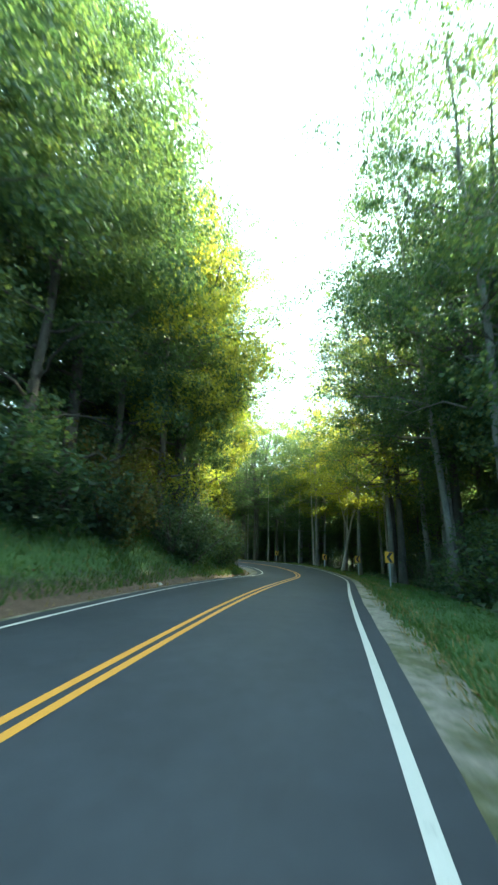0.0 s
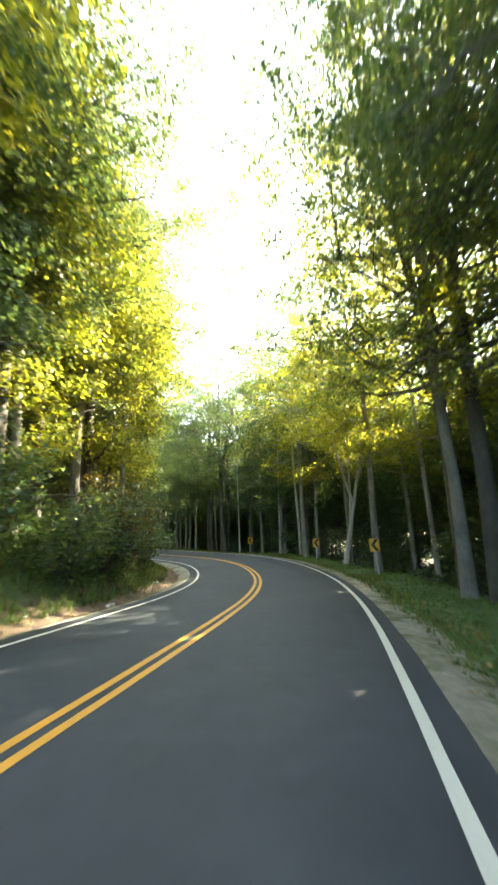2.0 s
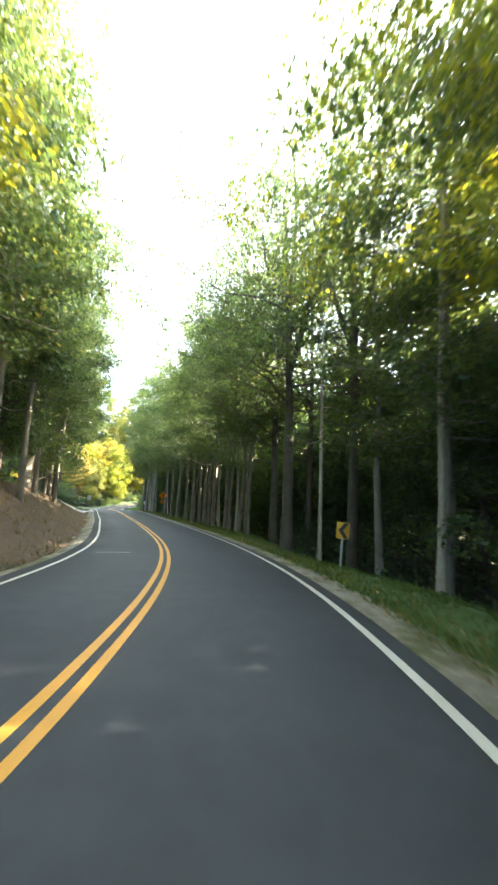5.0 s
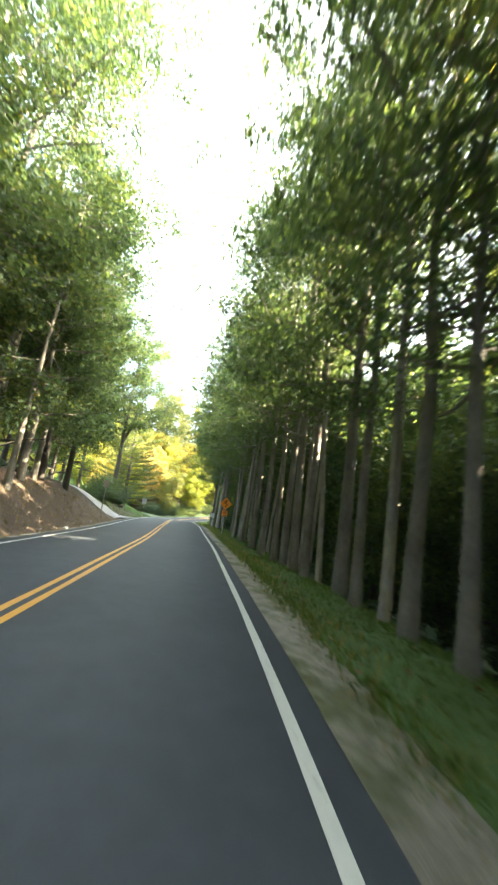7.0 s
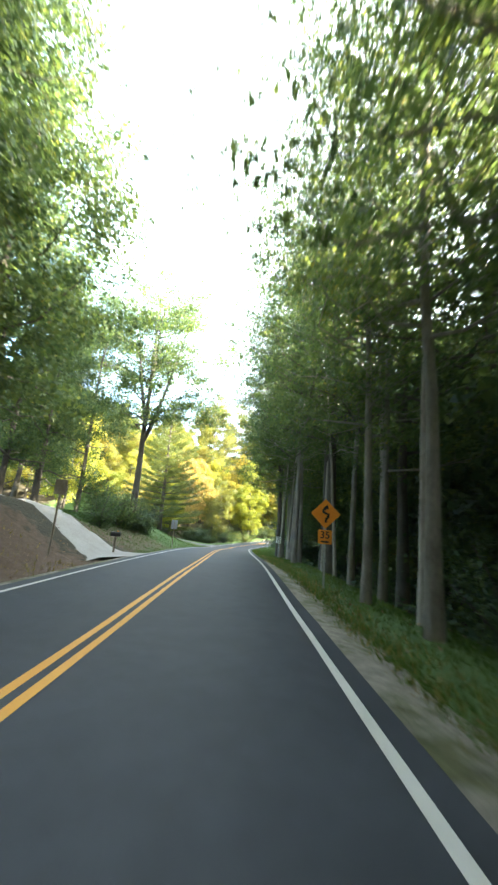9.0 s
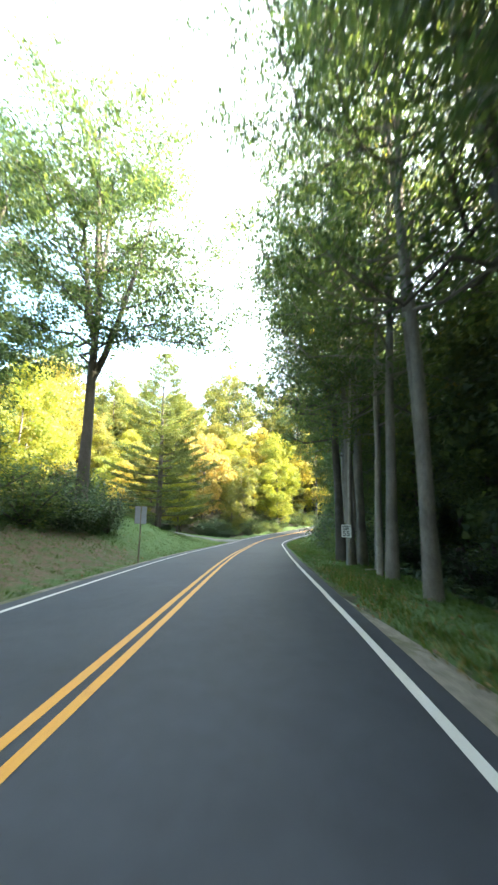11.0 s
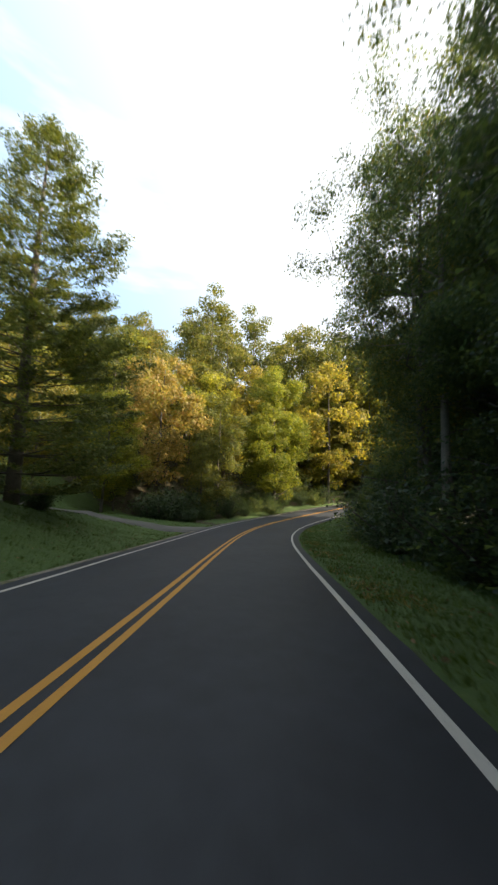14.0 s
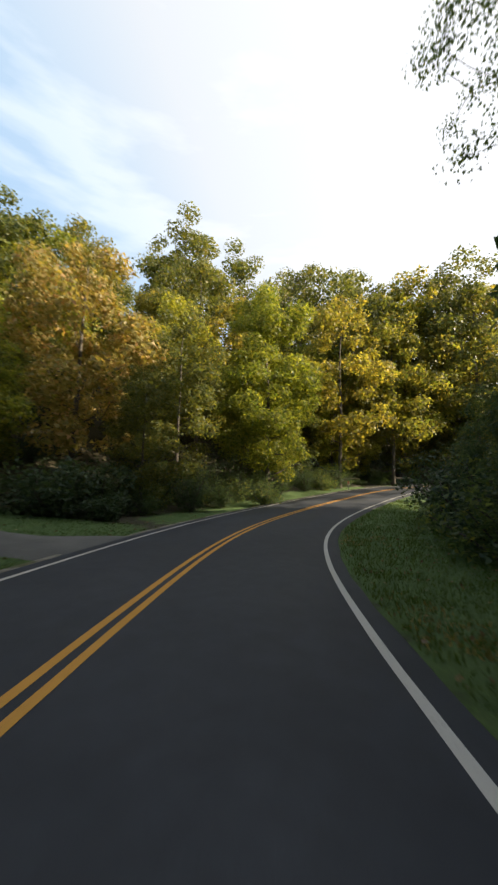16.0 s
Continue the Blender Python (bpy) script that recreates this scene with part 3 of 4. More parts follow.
def pine(name, label, seed, height, radius, n_spray, group="conifers"):
    """A white pine: whorls of level branches in separate tiers, with sprays of needles."""
    r = np.random.RandomState(seed)
    top = new(name)
    tagged(top, label, "pine tree", group)
    k = np.linspace(0, 1, 10)
    tw, cen = [tube(np.stack([0.1 * np.sin(k * 5), 0.1 * np.cos(k * 4), k * height - 0.4], -1), 0.4 * (1 - 0.93 * k), 9)], []
    tiers = 25
    for i in range(tiers):
        t = i / (tiers - 1)
        z = height * (0.025 + 0.955 * t ** 0.95)
        reach0 = radius * (1.0 - t) ** 0.72 * (0.78 + 0.4 * r.rand()) + 0.3
        for j in range(8 if t < 0.6 else 6):
            az = j * 6.283 / (8 if t < 0.6 else 6) + i * 0.9 + r.randn() * 0.3
            reach = reach0 * (0.45 + 0.62 * r.rand())
            q = np.linspace(0, 1, 6)
            lift = reach * ((-0.08 + 0.62 * t ** 1.3) * q + 0.2 * q ** 2.2)
            pp = np.stack([np.cos(az) * reach * q, np.sin(az) * reach * q, z + lift], -1)
            tw.append(tube(pp, 0.055 * (1 - t * 0.6) * (1 - 0.8 * q), 4))
            m_ = max(4, int(reach * 3.6))
            for w in np.linspace(0.34, 1.0, m_):
                p = np.array([np.interp(w, q, pp[:, c]) for c in range(3)])
                side = reach * 0.36 * (1.2 - w) + 0.25
                for sg in (-1, 0, 1):
                    a2 = az + sg * 1.0
                    cen.append(p + np.array([np.cos(a2), np.sin(a2), 0.1]) * side * (0.4 + 0.6 * r.rand()))
    v, f = join(tw)
    ob = new("trunk", mesh_of("trunk", v, f, M_BARK_DARK, True))
    ob.parent = top
    cen = np.array(cen)
    v, f = leaves(r, cen, max(3, n_spray // len(cen)), 0.36, 0.21, flat=0.35, long=3.4, droop=-0.12)
    ob = new("needles", mesh_of("needles", v, f, M_NEEDLE))
    ob.parent = top
    return top


def put(ob, s=None, u=None, xy=None, turn=0.0, size=1.0, tilt=(0, 0), used=set()):
    """Stands a thing on the ground: the first call moves the thing itself, later ones stand copies."""
    x, y = xy if xy else [float(v) for v in on_road(s, u)[:2]]
    m = pose(x, y, float(ground_z(x, y)[0]), tilt[0], tilt[1], turn)
    if ob.name in used:
        c = copy_thing(ob, m)
    else:
        used.add(ob.name)
        ob.matrix_basis = m
        c = ob
    c.scale = (size,) * 3
    return c


WOODS = {}


def far_wood(name, ob, x, y, turn, size):
    """Adds one tree to a far wood whose single trees nobody could count."""
    m = np.array(pose(float(x), float(y), float(ground_z(x, y)[0]), 0, 0, turn))
    for c in ob.children:
        me = c.data
        v = np.empty(len(me.vertices) * 3)
        me.vertices.foreach_get("co", v)
        me.calc_loop_triangles()
        f = np.empty(len(me.loop_triangles) * 3, np.int32)
        me.loop_triangles.foreach_get("vertices", f)
        WOODS.setdefault(name, []).append((v.reshape(-1, 3) * size @ m[:3, :3].T + m[:3, 3], f.reshape(-1, 3), me.materials[0]))


def grow_wood(name, label):
    """Makes a far wood into one mesh."""
    parts = WOODS[name]
    mats = list(dict.fromkeys(q[2] for q in parts))
    v, f = join([(q[0], q[1]) for q in parts])
    me = mesh_of(name, v, f, mats[0])
    for q in mats[1:]:
        me.materials.append(q)
    me.polygons.foreach_set("material_index", np.concatenate([np.full(len(q[1]), mats.index(q[2]), np.int32) for q in parts]))
    tagged(new(name, me), label, "woodland", kind="stuff")


R = random.Random(7)
TALL = [tree("tree", "tall straight grey-barked hardwood with a high green crown", 11 + i, 25 + 2 * (i % 3), (6.5, 9.0, 11.0, 7.5)[i], 4.5, 0.2 + 0.02 * (i % 3), 17500, 0.14, M_LEAF, M_BARK, "tall", limbs=34, clump=0.16, airy=0.52, group="tall roadside trees") for i in range(4)]
THIN = [tree("tree", "slim young hardwood with pale bark and a light crown", 31 + i, 19 + 2 * i, 8.5, 3.2, 0.12, 4500, 0.18, M_LEAF, M_BARK_PALE, "tall", limbs=20, airy=0.4, clump=0.2, group="slim roadside trees") for i in range(2)]
BROAD = [tree("tree", "thick-trunked dark hardwood forking into a broad green crown", 41 + i, 27, 8.8, 6.2, 0.32, 32000, 0.135, M_LEAF, M_BARK_DARK, "tall", limbs=44, clump=0.13, airy=0.48, fork=2, fork_at=0.4, group="tall roadside trees") for i in range(2)]
EDGE = [tree("tree", "leafy hardwood at the wood's edge with low green branches", 51 + i, 17 + 3 * i, 1.6, 4.8, 0.22, 19000, 0.18, M_LEAF, M_BARK_DARK, "round", limbs=18, group="trees on the bank") for i in range(4)]
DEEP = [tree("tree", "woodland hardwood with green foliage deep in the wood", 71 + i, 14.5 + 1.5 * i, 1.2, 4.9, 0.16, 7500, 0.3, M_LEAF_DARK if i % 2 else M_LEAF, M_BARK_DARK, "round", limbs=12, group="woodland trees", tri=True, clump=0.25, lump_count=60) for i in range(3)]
# the first kind's olive leaves carry a sunlit tone in their colour
FAR = [tree("tree", ("hardwood of the far wood, sunlit warmth put into its olive leaves", "hardwood of the sunlit wood with yellow-green leaves", "hardwood of the sunlit wood with yellowing leaves", "hardwood with rust and orange tinged autumn leaves")[i], 91 + i, (23, 19, 21, 19)[i], 1.5, 5.4, 0.24, 11500, 0.3, (M_LEAF_SUN_OLIVE, M_LEAF_LIGHT, M_LEAF_GOLD, M_LEAF_RUST)[i], M_BARK_DARK, "round", limbs=14, group="sunlit trees behind the lawn", tri=True, clump=0.24, lump_count=64) for i in range(4)]
BUSH = [shrub("shrub", "dense green roadside shrub", 121 + i, 2.4 + 0.8 * i, 1.9 + 0.4 * i, 4200, 0.155, M_LEAF if i == 1 else M_LEAF_DARK) for i in range(3)]
DRY = [shrub("shrub", "shrub with dry yellow and brown leaves on the bank", 131, 3.4, 2.2, 9000, 0.13, M_LEAF_DRY)]


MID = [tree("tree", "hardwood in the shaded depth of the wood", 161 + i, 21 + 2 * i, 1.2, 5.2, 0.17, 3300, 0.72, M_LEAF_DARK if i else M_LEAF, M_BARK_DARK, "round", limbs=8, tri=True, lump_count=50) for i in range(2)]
NEAR = tree("tree", "tall leafy hardwood hanging over the grass verge", 171, 26, 1.4, 4.9, 0.26, 42000, 0.145, M_LEAF, M_BARK_DARK, "round", limbs=22, group="trees over the verge", lump_count=110)
# autumn yellow and the gold of low sun, both put into the leaf colour
GOLD = [tree("tree", "hardwood on the bank turning yellow, sunlit gold put into its leaf colour", 191 + i, 18 + 3 * i, 1.4, 4.8, 0.22, 24000, 0.17, M_LEAF_LIGHT, M_BARK_DARK, "round", limbs=18, group="trees on the bank", lump_count=90) for i in range(2)]
RIDGE = [tree("tree", "tall mostly hidden hardwood added on the slope to block low sun", 151 + i, 21 + 2 * i, 2.0, 5.6, 0.2, 2000, 1.5, M_LEAF_DARK, M_BARK_DARK, "round", limbs=6, lump_count=44, group="slope trees", tri=True) for i in range(2)]


def shades_yellow(x, y):
    """Whether a tree would stand between the sun and the yellow tree or the sunlit bend."""
    dx, dy = x + 94.5, y - 121.5
    return -11.5 < dx * math.cos(SUN_SIDE) - dy * math.sin(SUN_SIDE) < 11.5 and 0 < dx * math.sin(SUN_SIDE) + dy * math.cos(SUN_SIDE) < 75


def rnd(a, b):
    return a + (b - a) * R.random()


# the row of trunks along the right side: s, u, kind, size
for s_, u_, k, sz in ((13, 9.5, 0, 1), (17, 8.8, 1, 1), (22.5, 8.3, 3, 1.1), (27, 9.2, 0, 1), (28.6, 8.7, 1, 0.9), (45.3, 6.3, 2, 0.86), (49, 9.4, 0, 0.7), (51.2, 8.2, 0, 0.85), (52.5, 9.6, 3, 0.8), (54.5, 8.4, 1, 0.75),
                      (64.6, 6.4, 0, 0.76), (66.1, 6.4, 1, 0.78), (68.5, 6.5, 3, 0.75), (69.8, 6.6, 0, 1.0), (73.0, 6.5, 1, 0.75), (74.2, 6.4, 0, 0.95), (75.3, 6.3, 3, 0.85), (77.2, 6.3, 1, 0.75), (79.0, 6.0, 2, 0.75), (81.2, 5.9, 0, 0.98), (84.9, 5.8, 1, 0.8), (88.8, 5.8, 3, 0.78), (90.4, 6.9, 0, 0.75), (95, 7.2, 3, 0.8), (99, 7.0, 2, 0.8),
                      (103.6, 5.9, 1, 0.95), (105.0, 6.5, 2, 0.85), (107.3, 6.2, 0, 1.05), (111.0, 6.9, 3, 0.9), (113.3, 6.2, 2, 0.9), (117.2, 7.3, 1, 0.7)):
    put(TALL[k], s_, u_, turn=rnd(0, 360), size=sz * rnd(0.97, 1.03), tilt=(rnd(-1.8, 1.8), rnd(-1.8, 1.8)))
for s_, u_, k, a, sz in ((30.6, 7.5, 0, 40, 0.9), (32.5, 7.6, 1, 170, 0.95), (58.7, 6.3, 0, 300, 0.95), (56.6, 8.6, 1, 20, 0.88), (62.6, 7.4, 1, 140, 0.88), (61.5, 9.2, 1, 60, 0.8), (114.9, 6.0, 1, 200, 0.85), (93.6, 9.0, 0, 120, 0.9), (64.0, 8.0, 0, 200, 0.85), (87.4, 9.6, 1, 30, 0.9), (98.2, 7.0, 1, 260, 0.95), (102.0, 7.6, 0, 75, 0.95), (28.0, -7.6, 0, 150, 0.95), (24.0, -7.2, 1, 80, 0.98), (25.5, 9.6, 0, 250, 1.0), (20.0, 10.2, 1, 90, 1.0)):
    put(BROAD[k], s_, u_, turn=a, size=sz)
for s_, u_ in ((46.4, 6.6), (50.5, 7.4), (56.2, 6.7), (67.3, 6.6), (71.9, 6.7), (75.8, 7.2), (80.2, 6.3), (83.3, 7.4), (86.1, 6.2), (92, 7.6), (97, 7.0), (101.5, 7.4), (108.3, 6.1), (112.6, 5.9), (126.4, 8.2), (35.6, 8.4), (25.5, 9.4), (63, 8.4), (70.6, 8.6), (78, 8.4)):
    put(THIN[R.randrange(2)], s_, u_, turn=rnd(0, 360), size=rnd(0.85, 1.12), tilt=(rnd(-2.5, 2.5), rnd(-2.5, 2.5)))
# the yellow of backlit leaves is put into these trees' leaf colour
BACKLIT_BEND = tree("tree", "hardwood over the bend with a backlit yellow put into its leaf colour", 65, 17.5, 6.8, 4.6, 0.17, 20000, 0.15, M_LEAF_LIGHT, M_BARK, "tall", limbs=34, clump=0.17, airy=0.4, group="tall roadside trees")
for s_, u_, a, sz in ((42.6, 8.2, 30, 1.0), (46.6, 8.4, 140, 1.05), (38.8, 9.6, 260, 0.95)):
    put(BACKLIT_BEND, s_, u_, turn=a, size=sz)
# copy of the tall trees, its leaf colour lightened to look backlit
BACKLIT_TALL = tree("tree", "tall hardwood with a backlit yellow-green put into its leaf colour", 66, 25, 7.5, 4.6, 0.22, 17500, 0.15, M_LEAF_LIGHT, M_BARK, "tall", limbs=34, clump=0.16, airy=0.5, group="tall roadside trees")
for s_, u_, a, sz in ((31.4, 7.0, 0, 1.0), (33.6, 8.1, 110, 0.92), (37.7, 6.7, 230, 0.9)):
    put(BACKLIT_TALL, s_, u_, turn=a, size=sz)
leaning = tree("tree", "pale leaning tree with a twisted fork and thin leaves", 61, 12.5, 6.5, 3.4, 0.17, 9000, 0.13, M_LEAF_LIGHT, M_BARK_PALE, "tall", lean=(0.24, 0.0), limbs=16, airy=0.35, fork=3, group="slim roadside trees")
put(leaning, 40.5, 6.2, turn=math.degrees(float(np.interp(40.5, S, TH))))
# woods to the right
for a in np.arange(-4, 117, 5.0):
    put(DEEP[R.randrange(3)], a + rnd(-1.5, 1.5), 14.5 + rnd(-1.5, 1.5), turn=rnd(0, 360), size=rnd(0.9, 1.1) if a < 42 else rnd(0.75, 0.9) if a < 80 else rnd(1.05, 1.2))
for s_, u_, k in ((63.5, 12.8, 0), (67, 12.4, 1), (71, 12.8, 0), (75, 12.4, 1), (79, 12.8, 0), (83, 12.6, 1), (88, 12.2, 2), (93.5, 12.8, 1), (98, 12.0, 2), (103.5, 12.6, 1), (109, 12.2, 2)):
    put(EDGE[k], s_, u_, turn=s_ * 23, size=0.6)
# the outer rows are mostly hidden, added and sized to block low sun
for u0, gap, kinds in ((20, 5.0, MID), (26.5, 5.5, MID), (33, 5.5, RIDGE), (40, 5.5, RIDGE), (47, 5.0, RIDGE)):
    for a in np.arange(-12, 150, gap):
        if u0 == 47 and 62 < a < 84:
            continue
        x, y, _ = on_road(a + rnd(-1.5, 1.5), u0 + rnd(-1.5, 1.5))
        far_wood("wood", kinds[R.randrange(2)], x, y, rnd(0, 360), rnd(1.0, 1.2) * (0.95 if a < 36 else (0.8 if u0 < 30 else 0.9) if a < 46 else 0.84 if a < 66 else (0.78 if u0 < 30 else 0.88) if a < 80 else 0.9 if a < 100 else 1.02))
# rows added mostly out of view, to shade the far trees' lower halves
for u0 in (17, 22.5):
    for a in np.arange(138, 172, 4.5):
        x, y, _ = on_road(a + rnd(-1, 1), u0 + rnd(-1, 1))
        if u0 == 17 and a < 146 and not shades_yellow(x, y):
            put(EDGE[3], xy=(float(x), float(y)), turn=rnd(0, 360), size=1.05)
        elif not shades_yellow(x, y):
            far_wood("wood", MID[R.randrange(2)], x, y, rnd(0, 360), rnd(1.12, 1.25))
# tall trees added out of view inside the bend, to keep the low sun off the foot of the trees across the road
for across in np.arange(15.5, 38, 4.5):
    for away in (26, 32, 38, 45):
        x = -94.5 + across * math.cos(SUN_SIDE) + away * math.sin(SUN_SIDE)
        y = 121.5 - across * math.sin(SUN_SIDE) + away * math.cos(SUN_SIDE)
        far_wood("wood", MID[R.randrange(2)], x + rnd(-1, 1), y + rnd(-1, 1), rnd(0, 360), rnd(1.35, 1.5))
# thin trees added out of sight, whose crowns streak the sunlit bend with shade
for across, away, k in ((-1.0, 25, 0), (5.5, 27, 3), (-7.5, 28, 0)):
    put(TALL[k], xy=(-94.5 + across * math.cos(SUN_SIDE) + away * math.sin(SUN_SIDE), 121.5 - across * math.sin(SUN_SIDE) + away * math.cos(SUN_SIDE)), turn=60 * k, size=0.85)
for s_ in np.arange(-15, 118, 3.6):
    put(BUSH[R.randrange(3)], s_ + rnd(-1, 1), rnd(8.6, 13.0), turn=rnd(0, 360), size=rnd(0.7, 1.3))
for s_, u_, k, sz in ((44.3, 11.5, 2, 0.95), (47.0, 13.0, 2, 0.95), (49.5, 11.0, 2, 1.0), (53.0, 11.6, 2, 1.0), (56.5, 12.0, 2, 0.9), (60.5, 12.5, 2, 0.75)):
    put(EDGE[k], s_, u_, turn=rnd(0, 360), size=sz)
# leafy trees down to the ground where the right verge widens
for s_, u_, k, sz in ((118, 11.5, 1, 0.6), (145, 10.6, 1, 0.5), (148, 10.0, 0, 0.45), (153, 9.8, 0, 0.4)):
    put(EDGE[k], s_, u_, turn=rnd(0, 360), size=sz)
for s_, u_, sz in ((123, 10.4, 0.72), (127.8, 10.8, 0.9), (132.5, 11.5, 0.8), (138.0, 10.2, 0.98)):
    put(NEAR, s_, u_, turn=rnd(0, 360), size=sz)
spreading = tree("tree", "wide hardwood whose branches reach over the road", 185, 20, 7.6, 6.2, 0.3, 38000, 0.125, M_LEAF, M_BARK, "tall", limbs=34, group="trees over the verge", clump=0.14, airy=0.45)
put(spreading, 119.2, 7.9, turn=70)
for s_, u_, a in ((73, -8.4, 200), (38, -8.6, 20), (79, -8.8, 100)):
    put(spreading, s_, u_, turn=a, size=1.15)
for s_, u_, k, sz in ((17, 11.8, 2, 0.95), (22, 11.2, 3, 0.95), (27.5, 11.6, 2, 0.95), (33, 11.4, 3, 0.95), (36.2, 11.6, 0, 0.7), (38.6, 12.6, 1, 0.62), (41.2, 12.2, 0, 0.62)):
    put(EDGE[k], s_, u_, turn=rnd(0, 360), size=sz)
hanging = tree("tree", "tall hardwood with fine leaves hanging over the verge", 181, 25, 10.5, 4.6, 0.26, 38000, 0.12, M_LEAF, M_BARK, "tall", limbs=26, group="trees over the verge", clump=0.17, airy=0.5)
put(hanging, 144.2, 11.6)
put(hanging, 114.2, 7.0, turn=130)
put(hanging, 135.0, 9.6, turn=250, size=0.95)
put(hanging, 121.4, 7.7, turn=40, size=0.92)
for s_ in np.arange(116, 160, 2.4):
    put(BUSH[R.randrange(3)], s_, 8.4 + rnd(0, 0.9), turn=rnd(0, 360), size=rnd(0.7, 1.25))
# woods on the left bank
for s_ in np.arange(-4, 88, 5.2):
    if s_ > 26 or s_ < 6:
        put(GOLD[R.randrange(2)] if 26 < s_ < 50 else EDGE[R.randrange(4)], s_ + rnd(-1.5, 1.5), -rnd(8.2, 9.6), turn=rnd(0, 360), size=rnd(0.95, 1.2))
    put(DEEP[R.randrange(3)], s_ + rnd(-2, 2), -rnd(13, 16), turn=rnd(0, 360), size=rnd(0.9, 1.15))
    if s_ < 30 or s_ > 55:
        x, y, _ = on_road(s_ + rnd(-2, 2), -rnd(19, 24))
        far_wood("wood", MID[R.randrange(2)], x, y, rnd(0, 360), rnd(0.7, 0.9))
for s_ in np.arange(-10, 52, 2.6):
    put((BUSH + DRY)[R.randrange(4)] if s_ > 14 else BUSH[R.randrange(3)], s_ + rnd(-1, 1), -rnd(7.2, 8.8) + (1.6 if 20 < s_ < 44 else 0), turn=rnd(0, 360), size=rnd(0.95, 1.4) if s_ < 20 else rnd(0.85, 1.3))
for s_, u_ in ((8, -8.4), (24, -7.6), (29, -7.6), (34, -7.9), (39.5, -7.0), (45, -7.3), (50.5, -6.9), (55.5, -7.4), (60, -7.4), (64, -7.0), (71, -7.4), (78, -6.8), (81, -7.6), (84.5, -8.3)):
    put(EDGE[2 + R.randrange(2)] if s_ < 26 else TALL[R.randrange(4)], s_, u_, turn=rnd(0, 360), size=rnd(0.75, 0.95) + (0.2 if s_ < 26 else 0))
for s_ in (12.5, 18):
    put(NEAR, s_, -8.0, turn=rnd(0, 360), size=0.95)
# yellow-leaved tree added where green foliage would look sunlit
put(GOLD[1], 21.8, -7.5, turn=60, size=1.25)
for s_, u_, sz in ((26.8, -8.4, 0.9), (15.5, -8.6, 1.22), (11, -11.5, 1.05), (20.5, -11.5, 1.1), (25, -11.5, 1.0)):
    put(NEAR, s_, u_, turn=s_ * 37, size=sz)
# the big forked tree above the grass bank, and its neighbours
big = tree("tree", "large dark forked hardwood on the grass bank", 201, 24, 10.0, 6.0, 0.36, 62000, 0.17, M_LEAF, M_BARK_DARK, "tall", limbs=38, group="trees by the lawn", fork=3, fork_at=0.36, clump=0.165, airy=0.22)
put(big, 115.4, -9.3, turn=20, size=1.12)
for s_, u_, k, sz in ((86.5, -8.6, 2, 0.95), (89.6, -7.9, 1, 1.05), (90.5, -10.4, 3, 0.9), (87, -13, 1, 1.0), (103, -15, 3, 1.0), (110.5, -12.8, 3, 0.95), (93.5, -10.6, 2, 0.8), (104, -13, 1, 0.9), (108, -17, 2, 1), (99, -19, 0, 1), (92, -14, 3, 0.9), (114, -19, 1, 0.9), (121, -23, 2, 0.8)):
    put(EDGE[k], s_, u_, turn=rnd(0, 360), size=sz)
for s_, u_ in ((112.5, -8.6), (114.6, -8.2), (116.6, -8.0), (105, -8.5), (107.5, -9.5), (110, -8.8), (113, -9.6), (118, -10.5), (120, -12)):
    put(BUSH[R.randrange(3)], s_, u_, turn=rnd(0, 360), size=rnd(0.7, 1.0))
# the lawn's pine and the wood behind it
white_pine = pine("pine_tree", "tall white pine with tiers of level branches beside the lawn", 301, 22.3, 7.3, 120000)
put(white_pine, xy=(-81.4, 93.2))
for x, y in ((-82.2, 94.6), (-85.5, 94.9), (-81.6, 92.0), (-91.5, 119.0), (-96.5, 118.6)):
    put(BUSH[R.randrange(3)], xy=(x, y), turn=rnd(0, 360), size=0.62)
yellow = tree("tree", "round yellow-green roadside tree lit by low sun", 311, 19.5, 0.6, 4.8, 0.25, 52000, 0.2, M_LEAF_LIGHT, M_BARK_DARK, "round", limbs=20, lump_count=120, group="yellowing trees")
put(yellow, xy=(-95.2, 122.4), turn=40)
for s_ in np.arange(148, 226, 5.0):
    for u_ in (-9.0, -15, -22, -30, -40):
        x, y, _ = on_road(s_ + rnd(-1.5, 1.5), u_ + rnd(-1.5, 1.5))
        if s_ > 194 and u_ < -20:
            continue
        if (x + 94.5) ** 2 + (y - 121.5) ** 2 < 46 or (x + 97.4) ** 2 + (y - 107.1) ** 2 < 26 or (s_ < 152 and u_ > -12) or shades_yellow(x, y):
            continue
        near = u_ > -10 and s_ < 190
        if near and (x + 94.5) ** 2 + (y - 121.5) ** 2 < 62:
            continue
        put(FAR[R.randrange(2) * (1 if s_ > 160 else 0)] if near else FAR[(0, 1, 0, 1, 2, 3, 0, 1)[R.randrange(8)] if u_ > -25 else (0, 1, 0, 0)[R.randrange(4)]], xy=(float(x), float(y)), turn=rnd(0, 360), size=rnd(0.8, 1.1) * (0.7 if s_ < 150 and u_ < -18 else (1.32 if s_ > 168 else 0.86) if u_ < -25 else (0.52 if s_ < 158 else 0.7) if near else 0.62 if u_ > -18 and s_ < 160 else 0.8 if s_ < 156 else 0.95))
